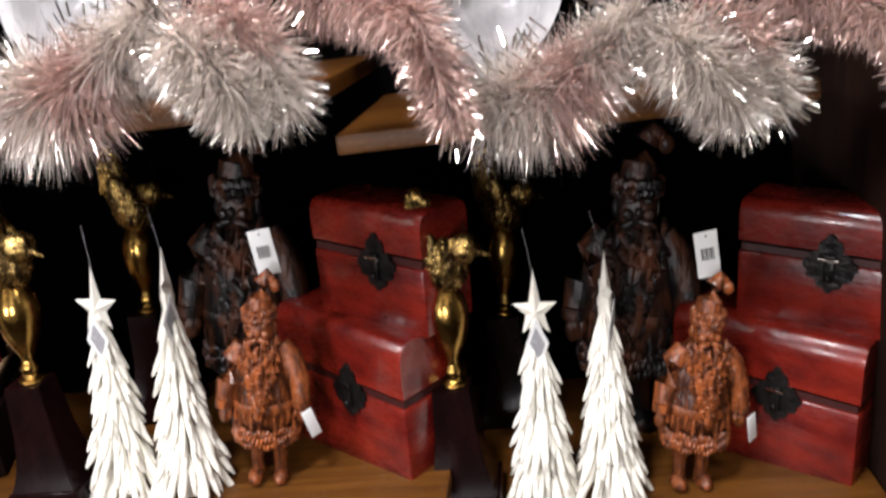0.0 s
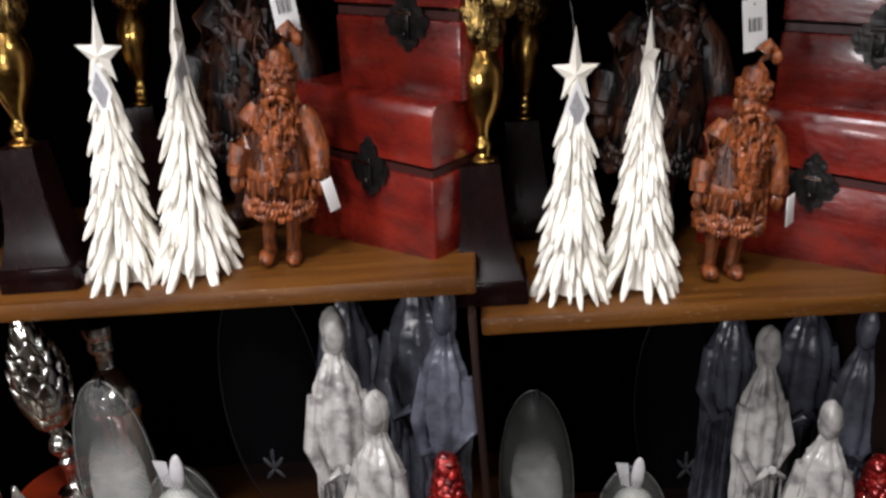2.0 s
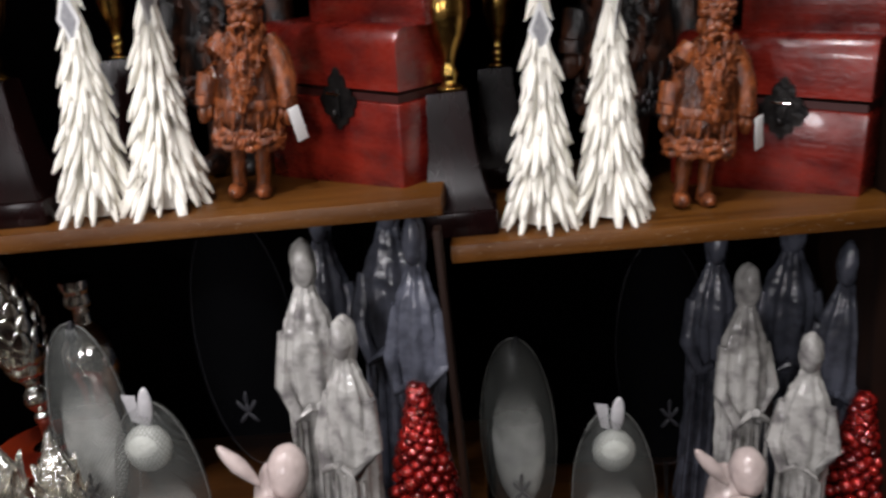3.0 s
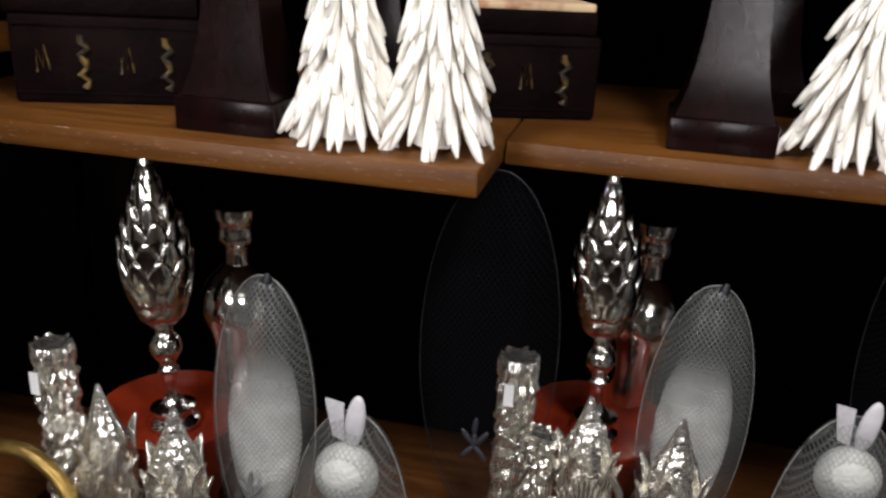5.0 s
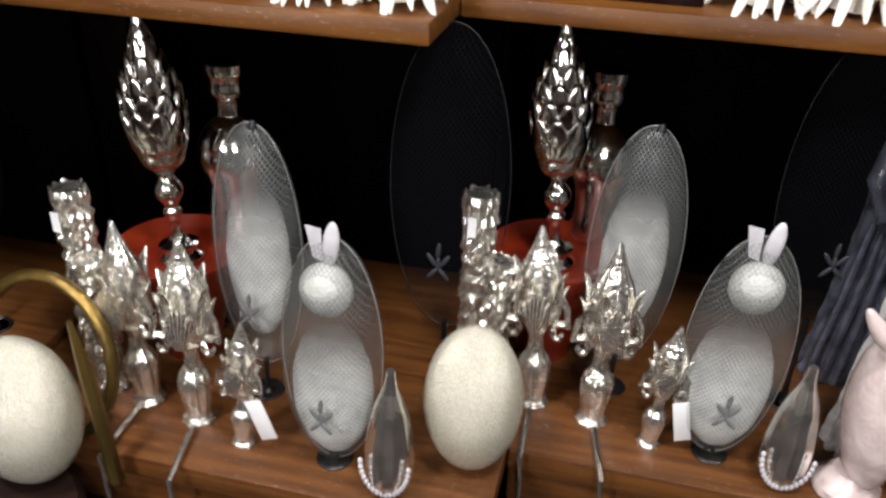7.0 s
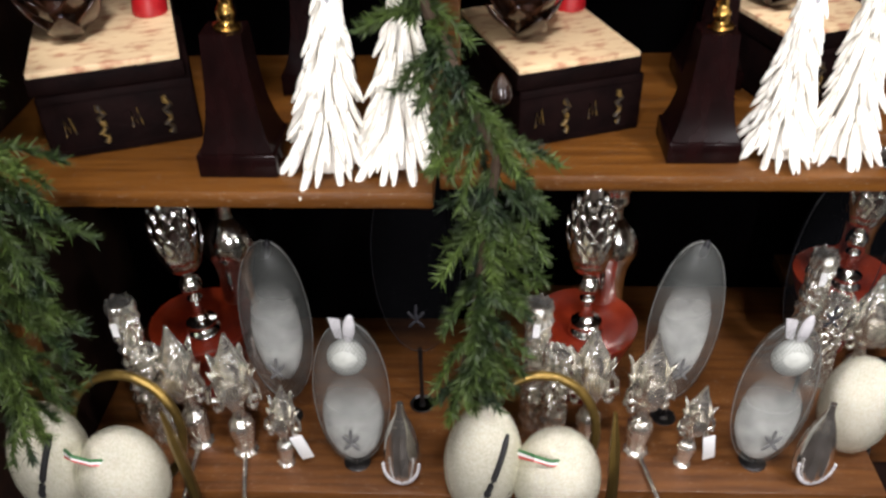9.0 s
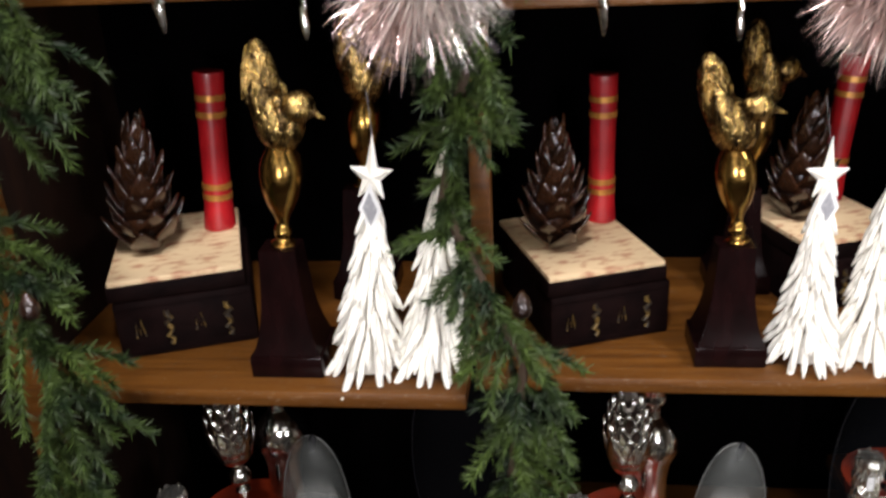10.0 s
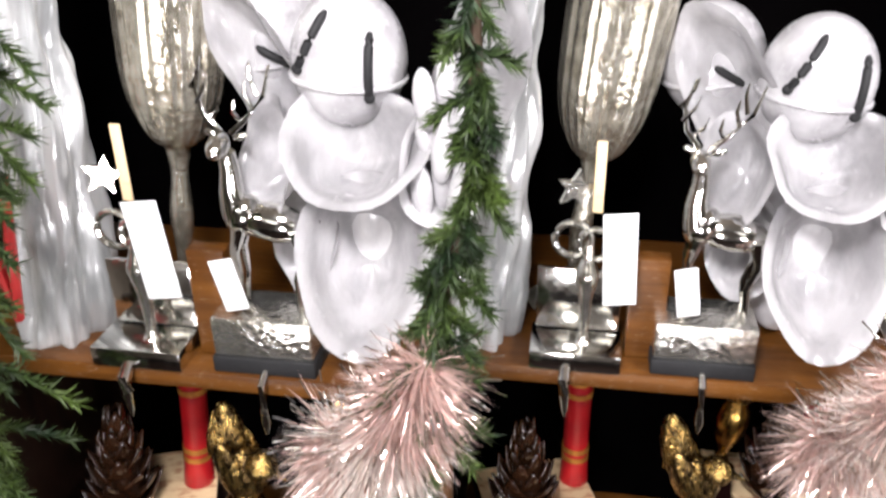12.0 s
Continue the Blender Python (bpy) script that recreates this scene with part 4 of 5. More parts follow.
for k, off in enumerate(BOTTOM):
    T0 = Matrix.Translation(off)
    net_oval(T0 @ pose(-0.122, 0.118, 0.47, 0, 1, 0), 0.054, 0.036, 0.158, 0.045, SHELL, FROST, "tall oval grey net ornament with a frosted form inside", False, (0.70, 0.66, -0.06))
    net_oval(T0 @ pose(0.001, 0.026, 0.47, 0, 1, 0), 0.056, 0.040, 0.144, 0.004, SHELL, FROST, "oval grey net ornament with pale petals on top", True, (0.80, 0.62, -0.30))
    net_oval(T0 @ pose(0.096, 0.150, 0.47), 0.066, 0.045, 0.178, 0.122, SHELLDARK, None, "large dark navy net oval with a small emblem")
    if k > 1:
        bm = B()
        blob(bm, 0, 0, 0.11, 0.034, 0.045, 0.10, (0, -8, 0))
        blob(bm, 0.012, -0.012, 0.205, 0.024, 0.028, 0.035)
        blob(bm, -0.038, -0.03, 0.225, 0.009, 0.008, 0.034, (0, -40, 0))
        blob(bm, 0.006, -0.045, 0.175, 0.030, 0.012, 0.012, (0, 24, 0))
        lathe(bm, [(0.036, 0), (0.036, 0.01), (0.02, 0.03)], 24)
        single("porcelain_figure", roughen(bm, 0.002, 60), PINKPORC, T0 @ pose(0.148, 0.008, 0.47, 0, 3, 0), "small pinkish porcelain kneeling figure with outspread wing", "figurine", "porcelain figures")
    orn = thing("glass_ornament", T0 @ pose(0.074, -0.002, 0.47, 0, 1, 0) @ Matrix.Diagonal((0.95, 0.9, 1.42, 1)), "clear glass drop ornament with a beaded edge", "ornament")
    part("drop", lathe(B(), curve_prof([(0.012, 0.0), (0.024, 0.012), (0.027, 0.04), (0.020, 0.075), (0.008, 0.10), (0.005, 0.115)]), 28, flute=12, depth=0.05), SILVER, orn)
    for j in range(18):
        a = math.pi + math.pi * j / 17
        part("bead", blob(B(), 0.028 * math.cos(a), -0.02, 0.036 + 0.030 * math.sin(a), 0.003, 0.003, 0.003, sub=2), PEARL, orn)
    if k < 2:
        continue
    single("porcelain_figure", porcelain(B(), 0.386, 0.062), PORCELAIN, T0 @ pose(0.236, 0.022, 0.47, 0, 3, -25), "white glazed porcelain robed figure with a bare head", "figurine", "porcelain figures")
    single("porcelain_figure", porcelain(B(), 0.455, 0.066), PORCELAIN, T0 @ pose(0.172, 0.090, 0.47, 0, 4, 15), "taller white porcelain robed figure behind its neighbour", "figurine", "porcelain figures")
    single("porcelain_figure", porcelain(B(), 0.470, 0.062), SHADEDPORC, T0 @ pose(0.305, 0.120, 0.47, 0, 4, -20), "porcelain robed figure with shade put into its colour", "figurine", "porcelain figures")
    single("porcelain_figure", porcelain(B(), 0.495, 0.08), SHADEDPORC, T0 @ pose(0.262, 0.200, 0.47, 0, 4, 0), "tall porcelain figure at the back, shade put into its colour", "figurine", "porcelain figures")
    single("porcelain_figure", porcelain(B(), 0.470, 0.07), SHADEDPORC, T0 @ pose(0.165, 0.235, 0.47, 0, 4, 0), "porcelain figure half hidden at the back, shade put into its colour", "figurine", "porcelain figures")
    bead_tree(T0 @ pose(0.312, 0.030, 0.47, 0, 3, 0), 0.285, 0.066, "sparkling red glass bead tree on the bottom shelf")

# sleigh bells in a brass hoop, on a dark stand before the cabinet
OLDBRASS = mat("aged_brass", (0.26, 0.17, 0.045), (0.08, 0.055, 0.018), 0.32, 0.8, scale=22, stretch=(1, 1, 0.3), bump=0.3, fine=90)


def sleigh_bell(m, r, material, slots, label, group):
    t = thing("sleigh_bell", m, label, "bell", group)
    part("shell", blob(B(), 0, 0, r * 1.18, r, r, r * 1.18, sub=4), material, t)
    if material is not GLITTER:
        part("band", lathe(B(), [(r * 0.99, r * 0.86), (r * 1.025, r * 0.88), (r * 1.025, r * 0.93), (r * 0.99, r * 0.95)], 40), material, t)
    for x, z, turn in slots:
        bm, way = B(), Vector((math.sin(radians(turn)), 0, math.cos(radians(turn))))
        line = []
        for j in range(11):
            p = Vector((x, 0, z)) + way * 0.5 * (j / 5 - 1)
            p.y = -math.sqrt(max(0.0, 1 - p.x**2 - (p.z / 1.18) ** 2))
            line.append(p * r * 1.04 + Vector((0, 0, r * 1.18)))
        tube(bm, line, [0.04 * r, *[0.075 * r] * 9, 0.04 * r], 10)
        blob(bm, *line[0], 0.10 * r, 0.06 * r, 0.10 * r, sub=2)
        part("slot", bm, BLACK, t, "dark slot")
    return t


for off in BOTTOM[:2]:
    T0 = Matrix.Translation(off)
    stand = thing("bell_stand", Matrix.Translation((off.x, off.y, 0.0)) @ pose(-0.362, -0.172, 0.0), "dark wooden stand in front of the cabinet", "stand")
    part("column", lathe(B(), curve_prof([(0.06, 0), (0.06, 0.02), (0.03, 0.05), (0.03, 0.40), (0.03, 0.428 + off.z), (0.135, 0.430 + off.z), (0.135, 0.452 + off.z)], 4), 32), DARKWOOD, stand)
    sleigh_bell(T0 @ pose(-0.318, -0.070, 0.452) @ Matrix.Diagonal((1.16, 1.0, 1.42, 1)), 0.055, GLITTER, (), "large ivory glitter sleigh bell in a brass hoop", "ivory bells")
    sleigh_bell(T0 @ pose(-0.430, -0.058, 0.452, 0, 3, 0) @ Matrix.Diagonal((1.02, 0.95, 1.72, 1)), 0.055, GLITTER, ((0.30, 0.42, 22),), "ivory glitter sleigh bell with a dark slot", "ivory bells")
    hoop = thing("brass_hoop", T0 @ pose(-0.338, 0.004, 0.452), "aged brass hoop and upright round the ivory bells", "hoop")
    bm = B()
    pts = [(0.084 * math.cos(2 * math.pi * k / 40), 0.02 * math.sin(2 * math.pi * k / 40), 0.105 + 0.100 * math.sin(2 * math.pi * k / 40)) for k in range(41)]
    tube(bm, pts, 0.0075, 10)
    part("ring", bm, OLDBRASS, hoop)
    part("upright", tube(B(), [(0.108, -0.060, 0.0), (0.106, -0.060, 0.07), (0.100, -0.060, 0.15), (0.094, -0.060, 0.215)], [0.0085, 0.0085, 0.008, 0.003], 6), OLDBRASS, hoop, "tapering aged brass strip")
    rib = thing("ribbon", T0 @ pose(-0.345, -0.104, 0.618), "red, white and green striped ribbon on the bells", "ribbon")
    for k, mtl in enumerate((REDRIBBON, PAPER, GREENRIBBON)):
        bm = B()
        tube(bm, [(-0.03, 0.01 + 0.002 * k, 0.004 * k), (-0.01, -0.006, 0.012 + 0.004 * k), (0.012, -0.004, 0.004 * k), (0.03, 0.008, -0.012 + 0.004 * k)], 0.0024, 6)
        part("stripe", bm, mtl, rib)

sleigh_bell(Matrix.Translation(BOTTOM[2]) @ pose(-0.268, -0.065, 0.47) @ Matrix.Diagonal((1.0, 0.95, 1.42, 1)), 0.055, GLITTER, (), "large ivory glitter sleigh bell on the bottom shelf", "ivory bells")

# ---- fir garland on the left upright ----
frng = random.Random(11)


def fir_twig(base, way, length, n):
    bm = B()
    way = Vector(way).normalized()
    end = Vector(base) + way * length + Vector((0, 0, -0.25 * length))
    mid = Vector(base) + way * length * 0.5
    tube(bm, [base, mid, end], [0.0022, 0.0017, 0.001], 5)
    for i in range(n):
        f = 0.08 + 0.92 * i / n
        p = Vector(base).lerp(mid, f * 2) if f < 0.5 else mid.lerp(end, f * 2 - 1)
        d = (way * 1.0 + Vector((frng.gauss(0, 1), frng.gauss(0, 1), frng.gauss(0, 1))).normalized() * 0.85).normalized()
        q = p + d * frng.uniform(0.011, 0.021)
        u = d.cross(Vector((frng.gauss(0, 1), frng.gauss(0, 1), frng.gauss(0, 1)))).normalized() * 0.0015
        w = d.cross(u).normalized() * 0.0005
        a, b, c, e = (bm.verts.new(v) for v in (p + u, p - u, p + w, q))
        bm.faces.new((a, b, e))
        bm.faces.new((b, c, e))
        bm.faces.new((c, a, e))
    return bm


def stem_at(stem_pts, z):
    for p, q in zip(stem_pts, stem_pts[1:]):
        if p[2] <= z <= q[2]:
            return Vector(p).lerp(Vector(q), (z - p[2]) / (q[2] - p[2]))
    return Vector(stem_pts[-1])


for k, off in enumerate(SIDE):
    fir = thing("fir_garland", Matrix.Translation(off) @ pose(-0.43, -0.05, 0.0), "green artificial fir garland hanging down the cabinet side", "garland")
    stem_pts = [(0.0, -0.02, 0.69), (0.02, -0.03, 0.82), (0.085, -0.04, 1.08), (0.03, -0.03, 1.27), (0.10, -0.045, 1.45), (0.15, -0.05, 1.62), (0.22, -0.05, 1.80), (0.25, -0.05, 2.0)]
    stem_pts = [(x + k * (0.045 + 0.04 * (z < 0.85) - 0.18 * max(0.0, z - 1.1)), y, z) for x, y, z in stem_pts]
    part("stem", tube(B(), stem_pts, 0.006, 8), BARK, fir)
    for i in range(150 + 70 * k):
        z = 0.72 + 1.22 * i / (150 + 70 * k)
        full = 0.55 + 0.45 * (math.exp(-((z - 1.10) / 0.13) ** 2) + math.exp(-((z - 1.52) / 0.16) ** 2) + 0.8 * math.exp(-((z - 0.85) / 0.12) ** 2))
        if 1.25 < z < 1.36:
            full = 0.35
        L = frng.uniform(0.08, 0.15) * full * (1 - (0.30 if z < 1.5 else 0.5) * k)
        a = frng.uniform(-75, 75) if k == 0 else frng.uniform(-160, 160)
        fan = radians(a)
        part("twig", fir_twig(stem_at(stem_pts, z), (math.cos(fan) * 0.9, math.sin(fan) * 0.8 - 0.5, frng.uniform(-1.3, 0.0)), L * 0.92, int(60 + 1500 * L)), NEEDLE, fir)
    bm = B()
    lathe(bm, curve_prof([(0.003, 0), (0.010, 0.008), (0.009, 0.02), (0.002, 0.032)]), 12)
    bmesh.ops.transform(bm, matrix=Matrix.Translation((0.13, -0.11, 1.175)), verts=bm.verts)
    part("cone", bm, CONE, fir, "tiny brown cone among the needles")


# ---- tinsel on the top shelf's edge ----
def tinsel(m, nodes, seed, material, label):
    nodes = [(0.030 + 0.944 * x, y - 0.042, 0.0884 + 0.944 * z, 0.94 * q) for x, y, z, q in nodes]
    t = thing("tinsel_garland", m, label, "garland", "tinsel garlands")
    r = random.Random(seed)
    part("cord", tube(B(), [n[:3] for n in nodes], 0.003, 6), PAPER, t)
    for k in range(len(nodes) - 1):
        bm = B()
        p, q = Vector(nodes[k][:3]), Vector(nodes[k + 1][:3])
        R0, R1 = nodes[k][3], nodes[k + 1][3]
        axis = (q - p).normalized()
        for i in range(2600):
            f = r.random()
            base = p.lerp(q, f)
            R = (R0 + (R1 - R0) * f) * r.uniform(0.40, 1.12)
            d = Vector((r.gauss(0, 1), r.gauss(0, 1) - 0.25, r.gauss(0, 1)))
            d -= axis * d.dot(axis) * 0.45
            d.normalize()
            d = (d + Vector((0, 0, -0.45))).normalized()
            side = d.cross(Vector((r.gauss(0, 1), r.gauss(0, 1), r.gauss(0, 1)))).normalized() * r.uniform(0.0003, 0.0007)
            mid = base + d * R * 0.55
            tip = base + d * R + Vector((0, 0, -0.12 * R))
            v = [bm.verts.new(x) for x in (base + side, base - side, mid - side, mid + side, tip)]
            bm.faces.new((v[0], v[1], v[2], v[3]))
            bm.faces.new((v[3], v[2], v[4]))
        tagged(part("tuft", bm, material[k % len(material)], t, smooth=False), kind="stuff")
        bm = B()
        for i in range(220):
            base = p.lerp(q, r.random())
            d = Vector((r.gauss(0, 1), r.gauss(0, 1) - 0.3, r.gauss(0, 1) - 0.3)).normalized()
            a = base + d * R0 * r.uniform(0.5, 0.75)
            b = a + d * R0 * r.uniform(0.15, 0.3)
            side = d.cross(Vector((r.gauss(0, 1), r.gauss(0, 1), r.gauss(0, 1)))).normalized() * 0.0009
            bm.faces.new([bm.verts.new(x) for x in (a + side, a - side, b - side, b + side)])
        tagged(part("foil", bm, CHROME, t, "bright foil strips among the tinsel", smooth=False), kind="stuff")
    return t


def folds(bm):
    """Long uneven folds running down a draped cloth."""
    for v in bm.verts:
        n = noise.noise(Vector((v.co.x * 42, v.co.y * 42, v.co.z * 7))) + 0.45 * noise.noise(Vector((v.co.x * 95, v.co.y * 95, v.co.z * 16)))
        v.co += Vector((v.co.x, v.co.y, 0)).normalized() * 0.015 * n
    return bm


def petal(w, h, deep):
    """A cupped petal in x and z with a soft rolled rim, hollow towards the front."""
    bm, n = B(), 16
    rings = []
    for i in range(1, n + 1):
        q = i / n
        ring = []
        for k in range(28):
            a = 2 * math.pi * k / 28
            e = 1 + 0.05 * math.sin(3 * a + w * 90) * q
            ring.append(bm.verts.new((w / 2 * q * e * math.cos(a), -deep * q**2.2 + 0.25 * deep * max(0.0, q - 0.85) / 0.15 + 0.005 * q * math.sin(5 * a + h * 50), h / 2 * q * e * math.sin(a))))
        rings.append(ring)
    mid = bm.verts.new((0, 0, 0))
    for k in range(28):
        bm.faces.new((mid, rings[0][k], rings[0][(k + 1) % 28]))
    for lo, hi in zip(rings, rings[1:]):
        for k in range(28):
            bm.faces.new((lo[k], hi[k], hi[(k + 1) % 28], lo[(k + 1) % 28]))
    bmesh.ops.solidify(bm, geom=bm.faces[:], thickness=0.006)
    return bm


# place, width, height, hollow, lean, turn and spin of each petal
ROSETTE = (
    (0.022, -0.020, 0.112, 0.140, 0.190, 0.085, -28, 4, 0),
    (0.008, -0.020, 0.222, 0.145, 0.130, 0.070, -42, 0, 4),
    (-0.062, -0.005, 0.215, 0.085, 0.130, 0.055, -20, -30, -8),
    (0.080, -0.010, 0.235, 0.095, 0.130, 0.055, -15, 25, 10),
    (-0.085, 0.030, 0.310, 0.100, 0.200, 0.050, 0, -25, -28),
    (0.110, 0.010, 0.325, 0.090, 0.190, 0.050, 0, 20, 12),
    (-0.035, 0.010, 0.130, 0.090, 0.130, 0.050, -15, -25, -10),
)

for nb, off in enumerate(TOP):
    T0 = Matrix.Translation(off)
    if nb < 2:
        tinsel(T0, [(0.050, -0.035, 1.500, 0.070), (0.085, -0.045, 1.475, 0.090), (0.125, -0.04, 1.535, 0.085), (0.150, -0.03, 1.590, 0.070)], 3 + nb, [TINSEL, TINSELWHITE], "thick silver and pink tinsel garland along the shelf edge")
    else:
        tinsel(T0, [(0.045, -0.035, 1.525, 0.072), (0.100, -0.04, 1.515, 0.076), (0.150, -0.035, 1.545, 0.060), (0.205, -0.02, 1.585, 0.050)], 3 + nb, [TINSELWHITE, TINSEL], "thick silver and pink tinsel garland along the shelf edge")
    if nb > 1:
        tinsel(T0, [(0.225, -0.04, 1.560, 0.06), (0.260, -0.05, 1.520, 0.056), (0.285, -0.05, 1.482, 0.044)], 5 + nb, [TINSELWHITE], "drooping end of a pale silver tinsel garland")
        tinsel(T0, [(0.250, -0.02, 1.575, 0.06), (0.300, -0.03, 1.535, 0.056), (0.316, -0.04, 1.484, 0.042)], 7 + nb, [TINSEL, TINSELWHITE], "drooping pale pink tinsel garland end")
        tinsel(T0, [(0.335, 0.01, 1.590, 0.05), (0.385, 0.0, 1.575, 0.05), (0.445, -0.03, 1.545, 0.045), (0.470, -0.04, 1.45, 0.038)], 9 + nb, [TINSEL], "pink tinsel garland trailing over the top shelf")

    # ---- ornaments on the top shelf ----
    if nb < 3:
        cl = thing("draped_cloth", T0 @ pose(-0.292, 0.085, 1.49, 0, 6, 0), "white sheer cloth draped in tall folds on the shelf", "cloth")
        part("drape", folds(lathe(B(), curve_prof([(0.050, 0), (0.050, 0.08), (0.046, 0.18), (0.040, 0.28), (0.026, 0.36), (0.036, 0.44), (0.055, 0.52)], 14), 144, flute=9, depth=0.10)), CLOTH, cl)
        gob = thing("mercury_goblet", T0 @ pose(-0.178, 0.165, 1.49, 0, 6, 0), "large silvered glass goblet with a ribbed bowl", "goblet")
        part("foot", lathe(B(), curve_prof([(0.050, 0), (0.050, 0.006), (0.014, 0.016), (0.009, 0.06), (0.014, 0.12), (0.010, 0.17), (0.016, 0.205)], 4), 36), MERCURY, gob)
        part("bowl", lathe(B(), curve_prof([(0.014, 0.203), (0.034, 0.222), (0.052, 0.27), (0.058, 0.34), (0.060, 0.46), (0.057, 0.46), (0.054, 0.34), (0.045, 0.28), (0.002, 0.24)], 6), 64, flute=26, depth=0.025), MERCURY, gob)
        sh = thing("stocking_holder", T0 @ pose(-0.165, 0.045, 1.49), "silver star stocking holder on a mirrored block", "stocking holder", "stocking holders")
        part("base", box(B(), -0.052, 0.052, -0.034, 0.034, 0.0005, 0.024, 0.002), CHROME, sh)
        part("mirror", box(B(), -0.048, 0.050, 0.020, 0.026, 0.025, 0.105, 0.002), CHROME, sh, "upright mirrored plate")
        part("post", lathe(B(), curve_prof([(0.010, 0.024), (0.006, 0.035), (0.008, 0.08), (0.014, 0.11), (0.008, 0.13), (0.005, 0.15)], 4), 20, Matrix.Translation((0.008, -0.004, 0))), SILVER, sh)
        bm = B()
        for cx, cz, q in ((-0.010, 0.155, 0.020), (0.014, 0.150, 0.018)):
            tube(bm, [(cx + q * math.cos(2 * math.pi * k / 24), -0.006, cz + q * math.sin(2 * math.pi * k / 24)) for k in range(25)], 0.0038, 8)
        part("scroll", bm, SILVER, sh)
        part("star", outline_plate(B(), star_pts(0.022, 0.45), 0.006, Matrix.Translation((-0.010, -0.008, 0.215)) @ pose(0, 0, 0, 0, 12, 20)), SILVER, sh, smooth=False)
        part("loop", box(B(), 0.008, 0.019, -0.010, -0.008, 0.19, 0.27, 0.0005), PARCH, sh, "tan card strip")
        if nb < 2:
            part("hook", tube(B(), [(-0.01, -0.030, 0.006), (-0.010, -0.044, -0.004), (-0.010, -0.046, -0.022), (-0.008, -0.047, -0.042), (-0.008, -0.048, -0.052)], [0.006, 0.008, 0.007, 0.0045, 0.0015], 10), CHROME, sh, "tapered silver hook")
        hang_tag(T0 @ pose(-0.128, 0.012, 1.690, 3, -4, 6), 0.036, 0.112, "long blank white price tag among the silver ornaments", False)
        hang_tag(T0 @ pose(-0.055, 0.018, 1.628, 5, -10, 6), 0.025, 0.062, "white price tag hanging below the silver deer", False)
        db = thing("stocking_holder", T0 @ pose(-0.022, 0.055, 1.49), "silver block stocking holder under the deer", "stocking holder", "stocking holders")
        part("base", box(B(), -0.058, 0.056, -0.036, 0.036, 0.0005, 0.020, 0.002), BLACK, db, "black base plate")
        part("block", roughen(box(B(), -0.056, 0.054, -0.033, 0.034, 0.0205, 0.066, 0.003), 0.001, 60), SILVERLEAF, db)
        if nb < 2:
            part("hook", tube(B(), [(0.0, -0.032, 0.004), (0.0, -0.048, -0.004), (0.0, -0.050, -0.030), (0.001, -0.051, -0.050), (0.001, -0.052, -0.064)], [0.005, 0.005, 0.004, 0.0055, 0.0015], 10), CHROME, db, "tapered silver hook")
        bm = B()
        blob(bm, 0.010, 0, 0.100, 0.040, 0.019, 0.021, (0, 4, 0))
        blob(bm, -0.022, 0, 0.104, 0.020, 0.018, 0.024, (0, 20, 0))
        tube(bm, [(-0.028, 0, 0.105), (-0.034, 0, 0.130), (-0.034, -0.002, 0.155), (-0.036, -0.004, 0.172)], [0.017, 0.013, 0.010, 0.009], 12)
        blob(bm, -0.040, -0.012, 0.180, 0.011, 0.018, 0.011, (20, 0, 0))
        for s in (-1, 1):
            blob(bm, -0.036 + 0.014 * s, 0.0, 0.188, 0.009, 0.003, 0.004, (0, -20 * s, 0), 2)
            tube(bm, [(-0.036 + 0.005 * s, 0, 0.190), (-0.036 + 0.022 * s, 0, 0.208), (-0.030 + 0.034 * s, 0, 0.232), (-0.024 + 0.034 * s, 0, 0.262)], [0.003, 0.0028, 0.0024, 0.0012], 7)
            for u, w, x in ((0.016, 0.203, 0.010), (0.028, 0.218, 0.016), (0.033, 0.232, 0.020)):
                tube(bm, [(-0.036 + u * s, 0, w), (-0.034 + (u - 0.008) * s, -0.004, w + x), (-0.032 + (u - 0.009) * s, -0.004, w + x + 0.012)], [0.0024, 0.002, 0.001], 6)
            tube(bm, [(-0.024, 0.010 * s, 0.095), (-0.030, 0.011 * s, 0.065), (-0.026, 0.011 * s, 0.036), (-0.028, 0.011 * s, 0.001)], [0.009, 0.005, 0.004, 0.0035], 8)
            tube(bm, [(0.038, 0.010 * s, 0.098), (0.044, 0.011 * s, 0.068), (0.036, 0.011 * s, 0.040), (0.042, 0.011 * s, 0.001)], [0.011, 0.006, 0.004, 0.0035], 8)
        blob(bm, 0.052, 0, 0.108, 0.007, 0.005, 0.006, sub=2)
        single("deer_statue", roughen(bm, 0.0006, 90), CHROME, T0 @ pose(-0.024, 0.055, 1.557, 0, 4, 0), "shiny silver deer statue with antlers on a block", "statue", "silver deer")
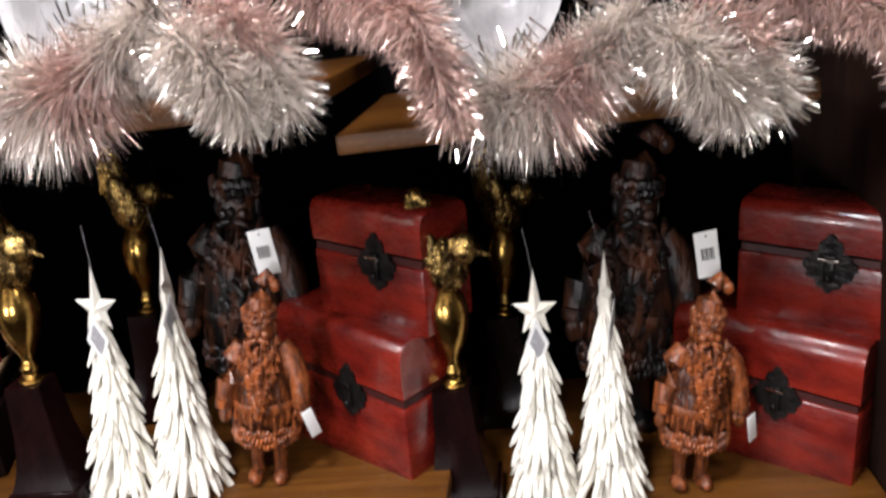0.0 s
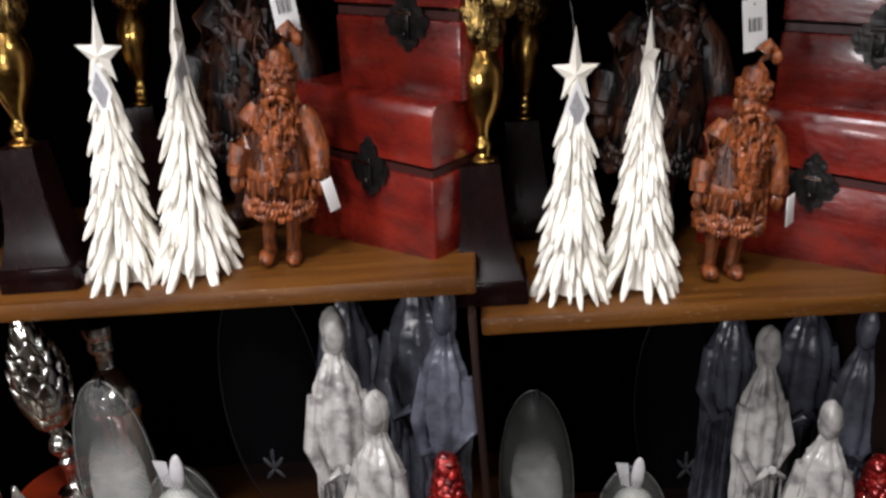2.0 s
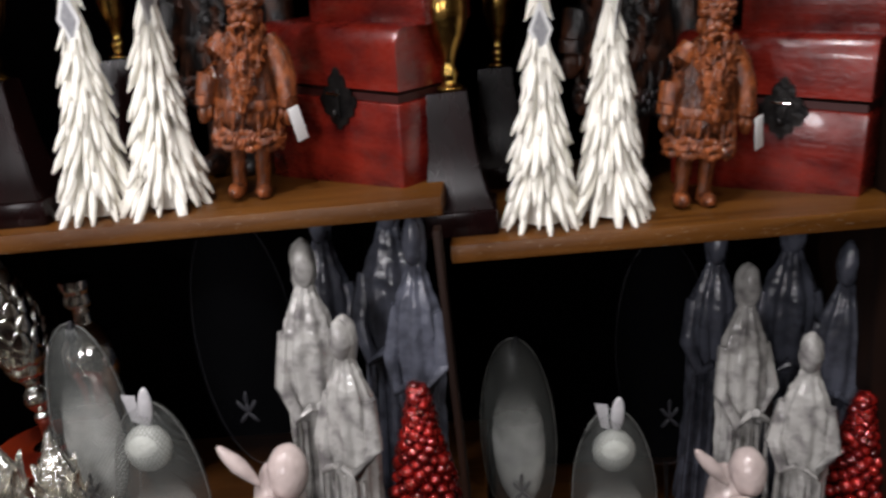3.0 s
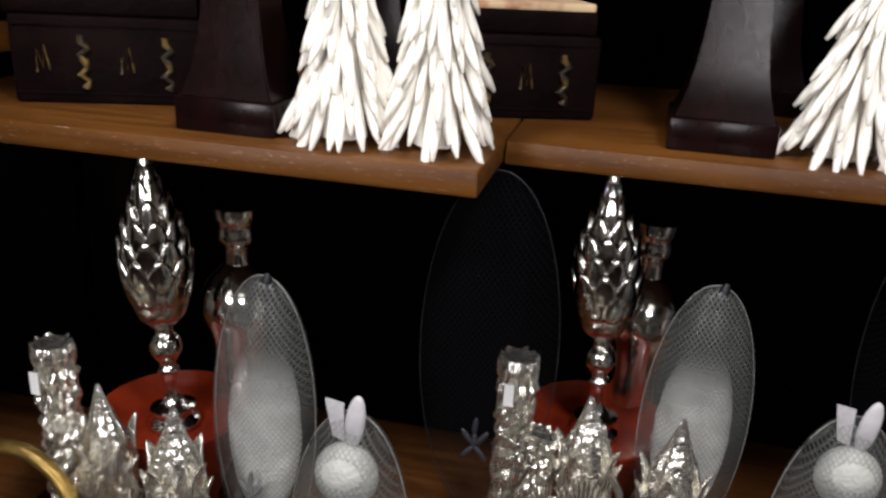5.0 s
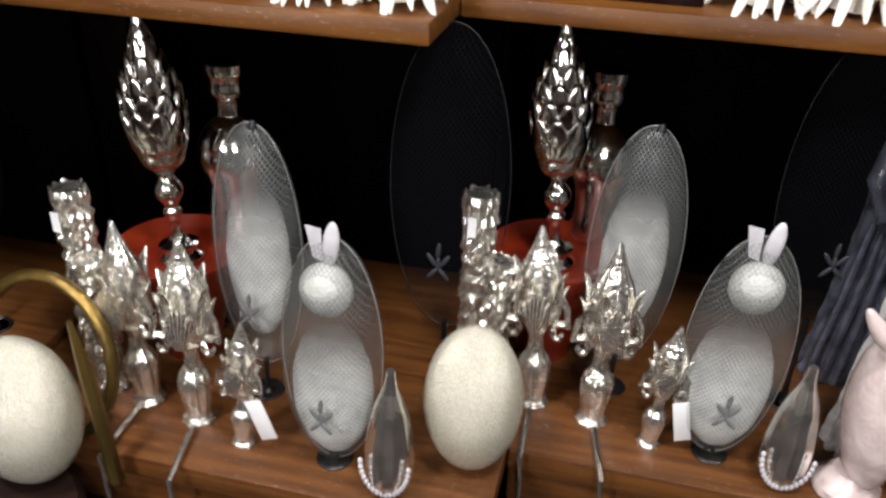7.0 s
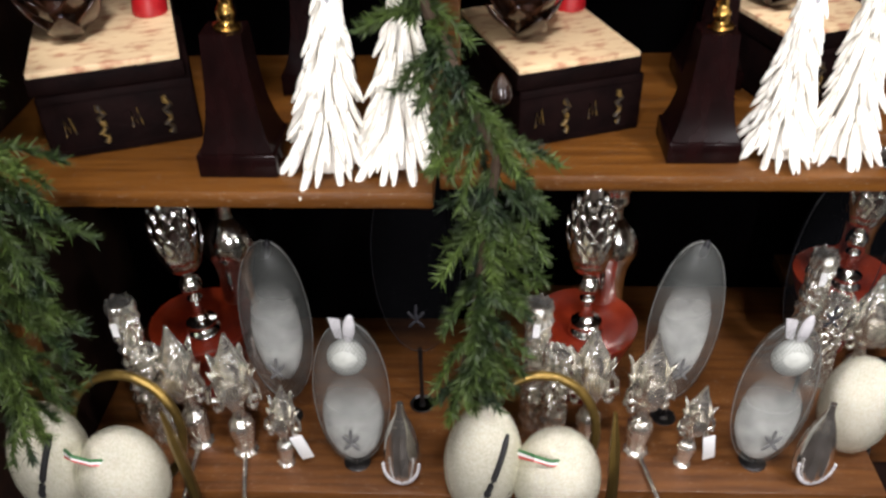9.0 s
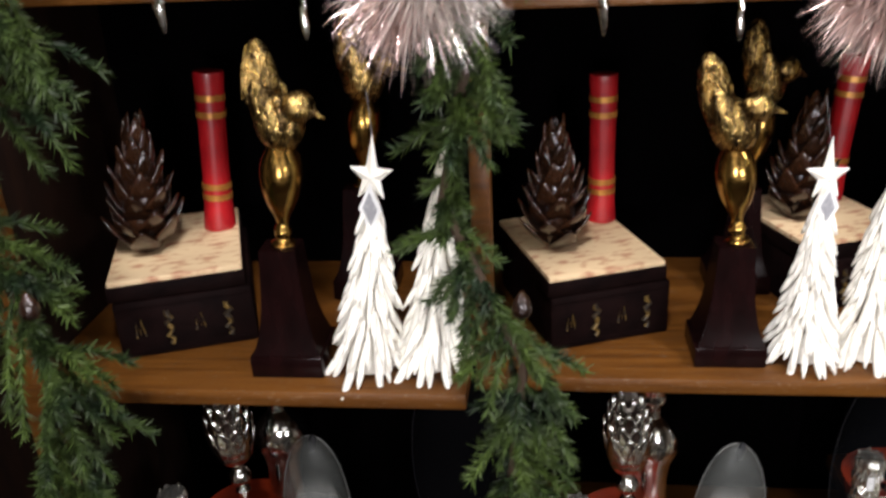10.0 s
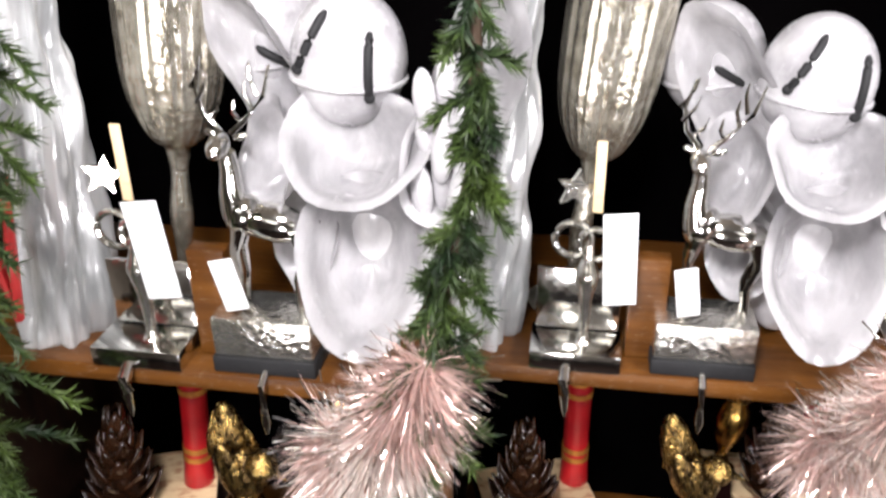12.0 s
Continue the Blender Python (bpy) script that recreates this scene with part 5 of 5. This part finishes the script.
    sleigh_bell(T0 @ pose(0.060, 0.115, 1.742, 0, 4, 0), 0.058, PEARL, ((-0.42, 0.42, 25), (0.52, 0.12, -2)), "glossy white sleigh bell with dark slots", "white bells")
    sleigh_bell(T0 @ pose(-0.018, 0.190, 1.742, 0, -10, 0), 0.058, PEARL, ((0.3, -0.2, -50),), "white sleigh bell behind its neighbour", "white bells")
    ros = thing("petal_rosette", T0 @ pose(0.058, 0.105, 1.49, 0, 3, 0), "big pearly white rosette of rounded petals", "ornament")
    part("heart", blob(B(), 0.012, 0.02, 0.14, 0.055, 0.040, 0.13, sub=4), SATIN, ros)
    for x, y, z, w, h, deep, lean, turn, spin in ROSETTE:
        part("petal", petal(w, h, deep), SATIN, ros).matrix_basis = Matrix.Translation((x, y, z)) @ pose(0, 0, 0, 0, spin, 0) @ pose(0, 0, 0, lean, 0, turn)
    for j in range(9):
        x, z, h = 0.078 + 0.018 * (j % 3), 0.215 + 0.045 * (j // 3) + 0.012 * (j % 2), 0.030 + 0.006 * (j % 3)
        part("drop", blob(B(), x, -0.055 + 0.012 * (j % 2), z, 0.011, 0.010, h, (0, 8 * (j % 3) - 8, 0)), PEARL, ros, "glossy white hanging drop")

# a red letter on the end post
letter = thing("wall_letter", pose(-0.272, -0.030, 1.572, 0, 6, 0) @ Matrix.Diagonal((0.7, 1, 0.75, 1)), "red letter N fixed to the end post", "letter")
part("stroke", tube(B(), [(-0.030, 0, -0.01), (-0.026, 0, 0.10), (-0.024, 0, 0.21)], [0.006, 0.007, 0.006], 8), REDRIBBON, letter)
part("stroke", tube(B(), [(-0.024, 0, 0.21), (0.0, 0, 0.10), (0.022, 0, 0.0)], [0.006, 0.007, 0.006], 8), REDRIBBON, letter)
part("stroke", tube(B(), [(0.022, 0, 0.0), (0.026, 0, 0.10), (0.032, 0, 0.21)], [0.006, 0.007, 0.006], 8), REDRIBBON, letter)
part("bracket", box(B(), -0.215, -0.024, 0.004, 0.012, 0.10, 0.112, 0.001), IRON, letter)
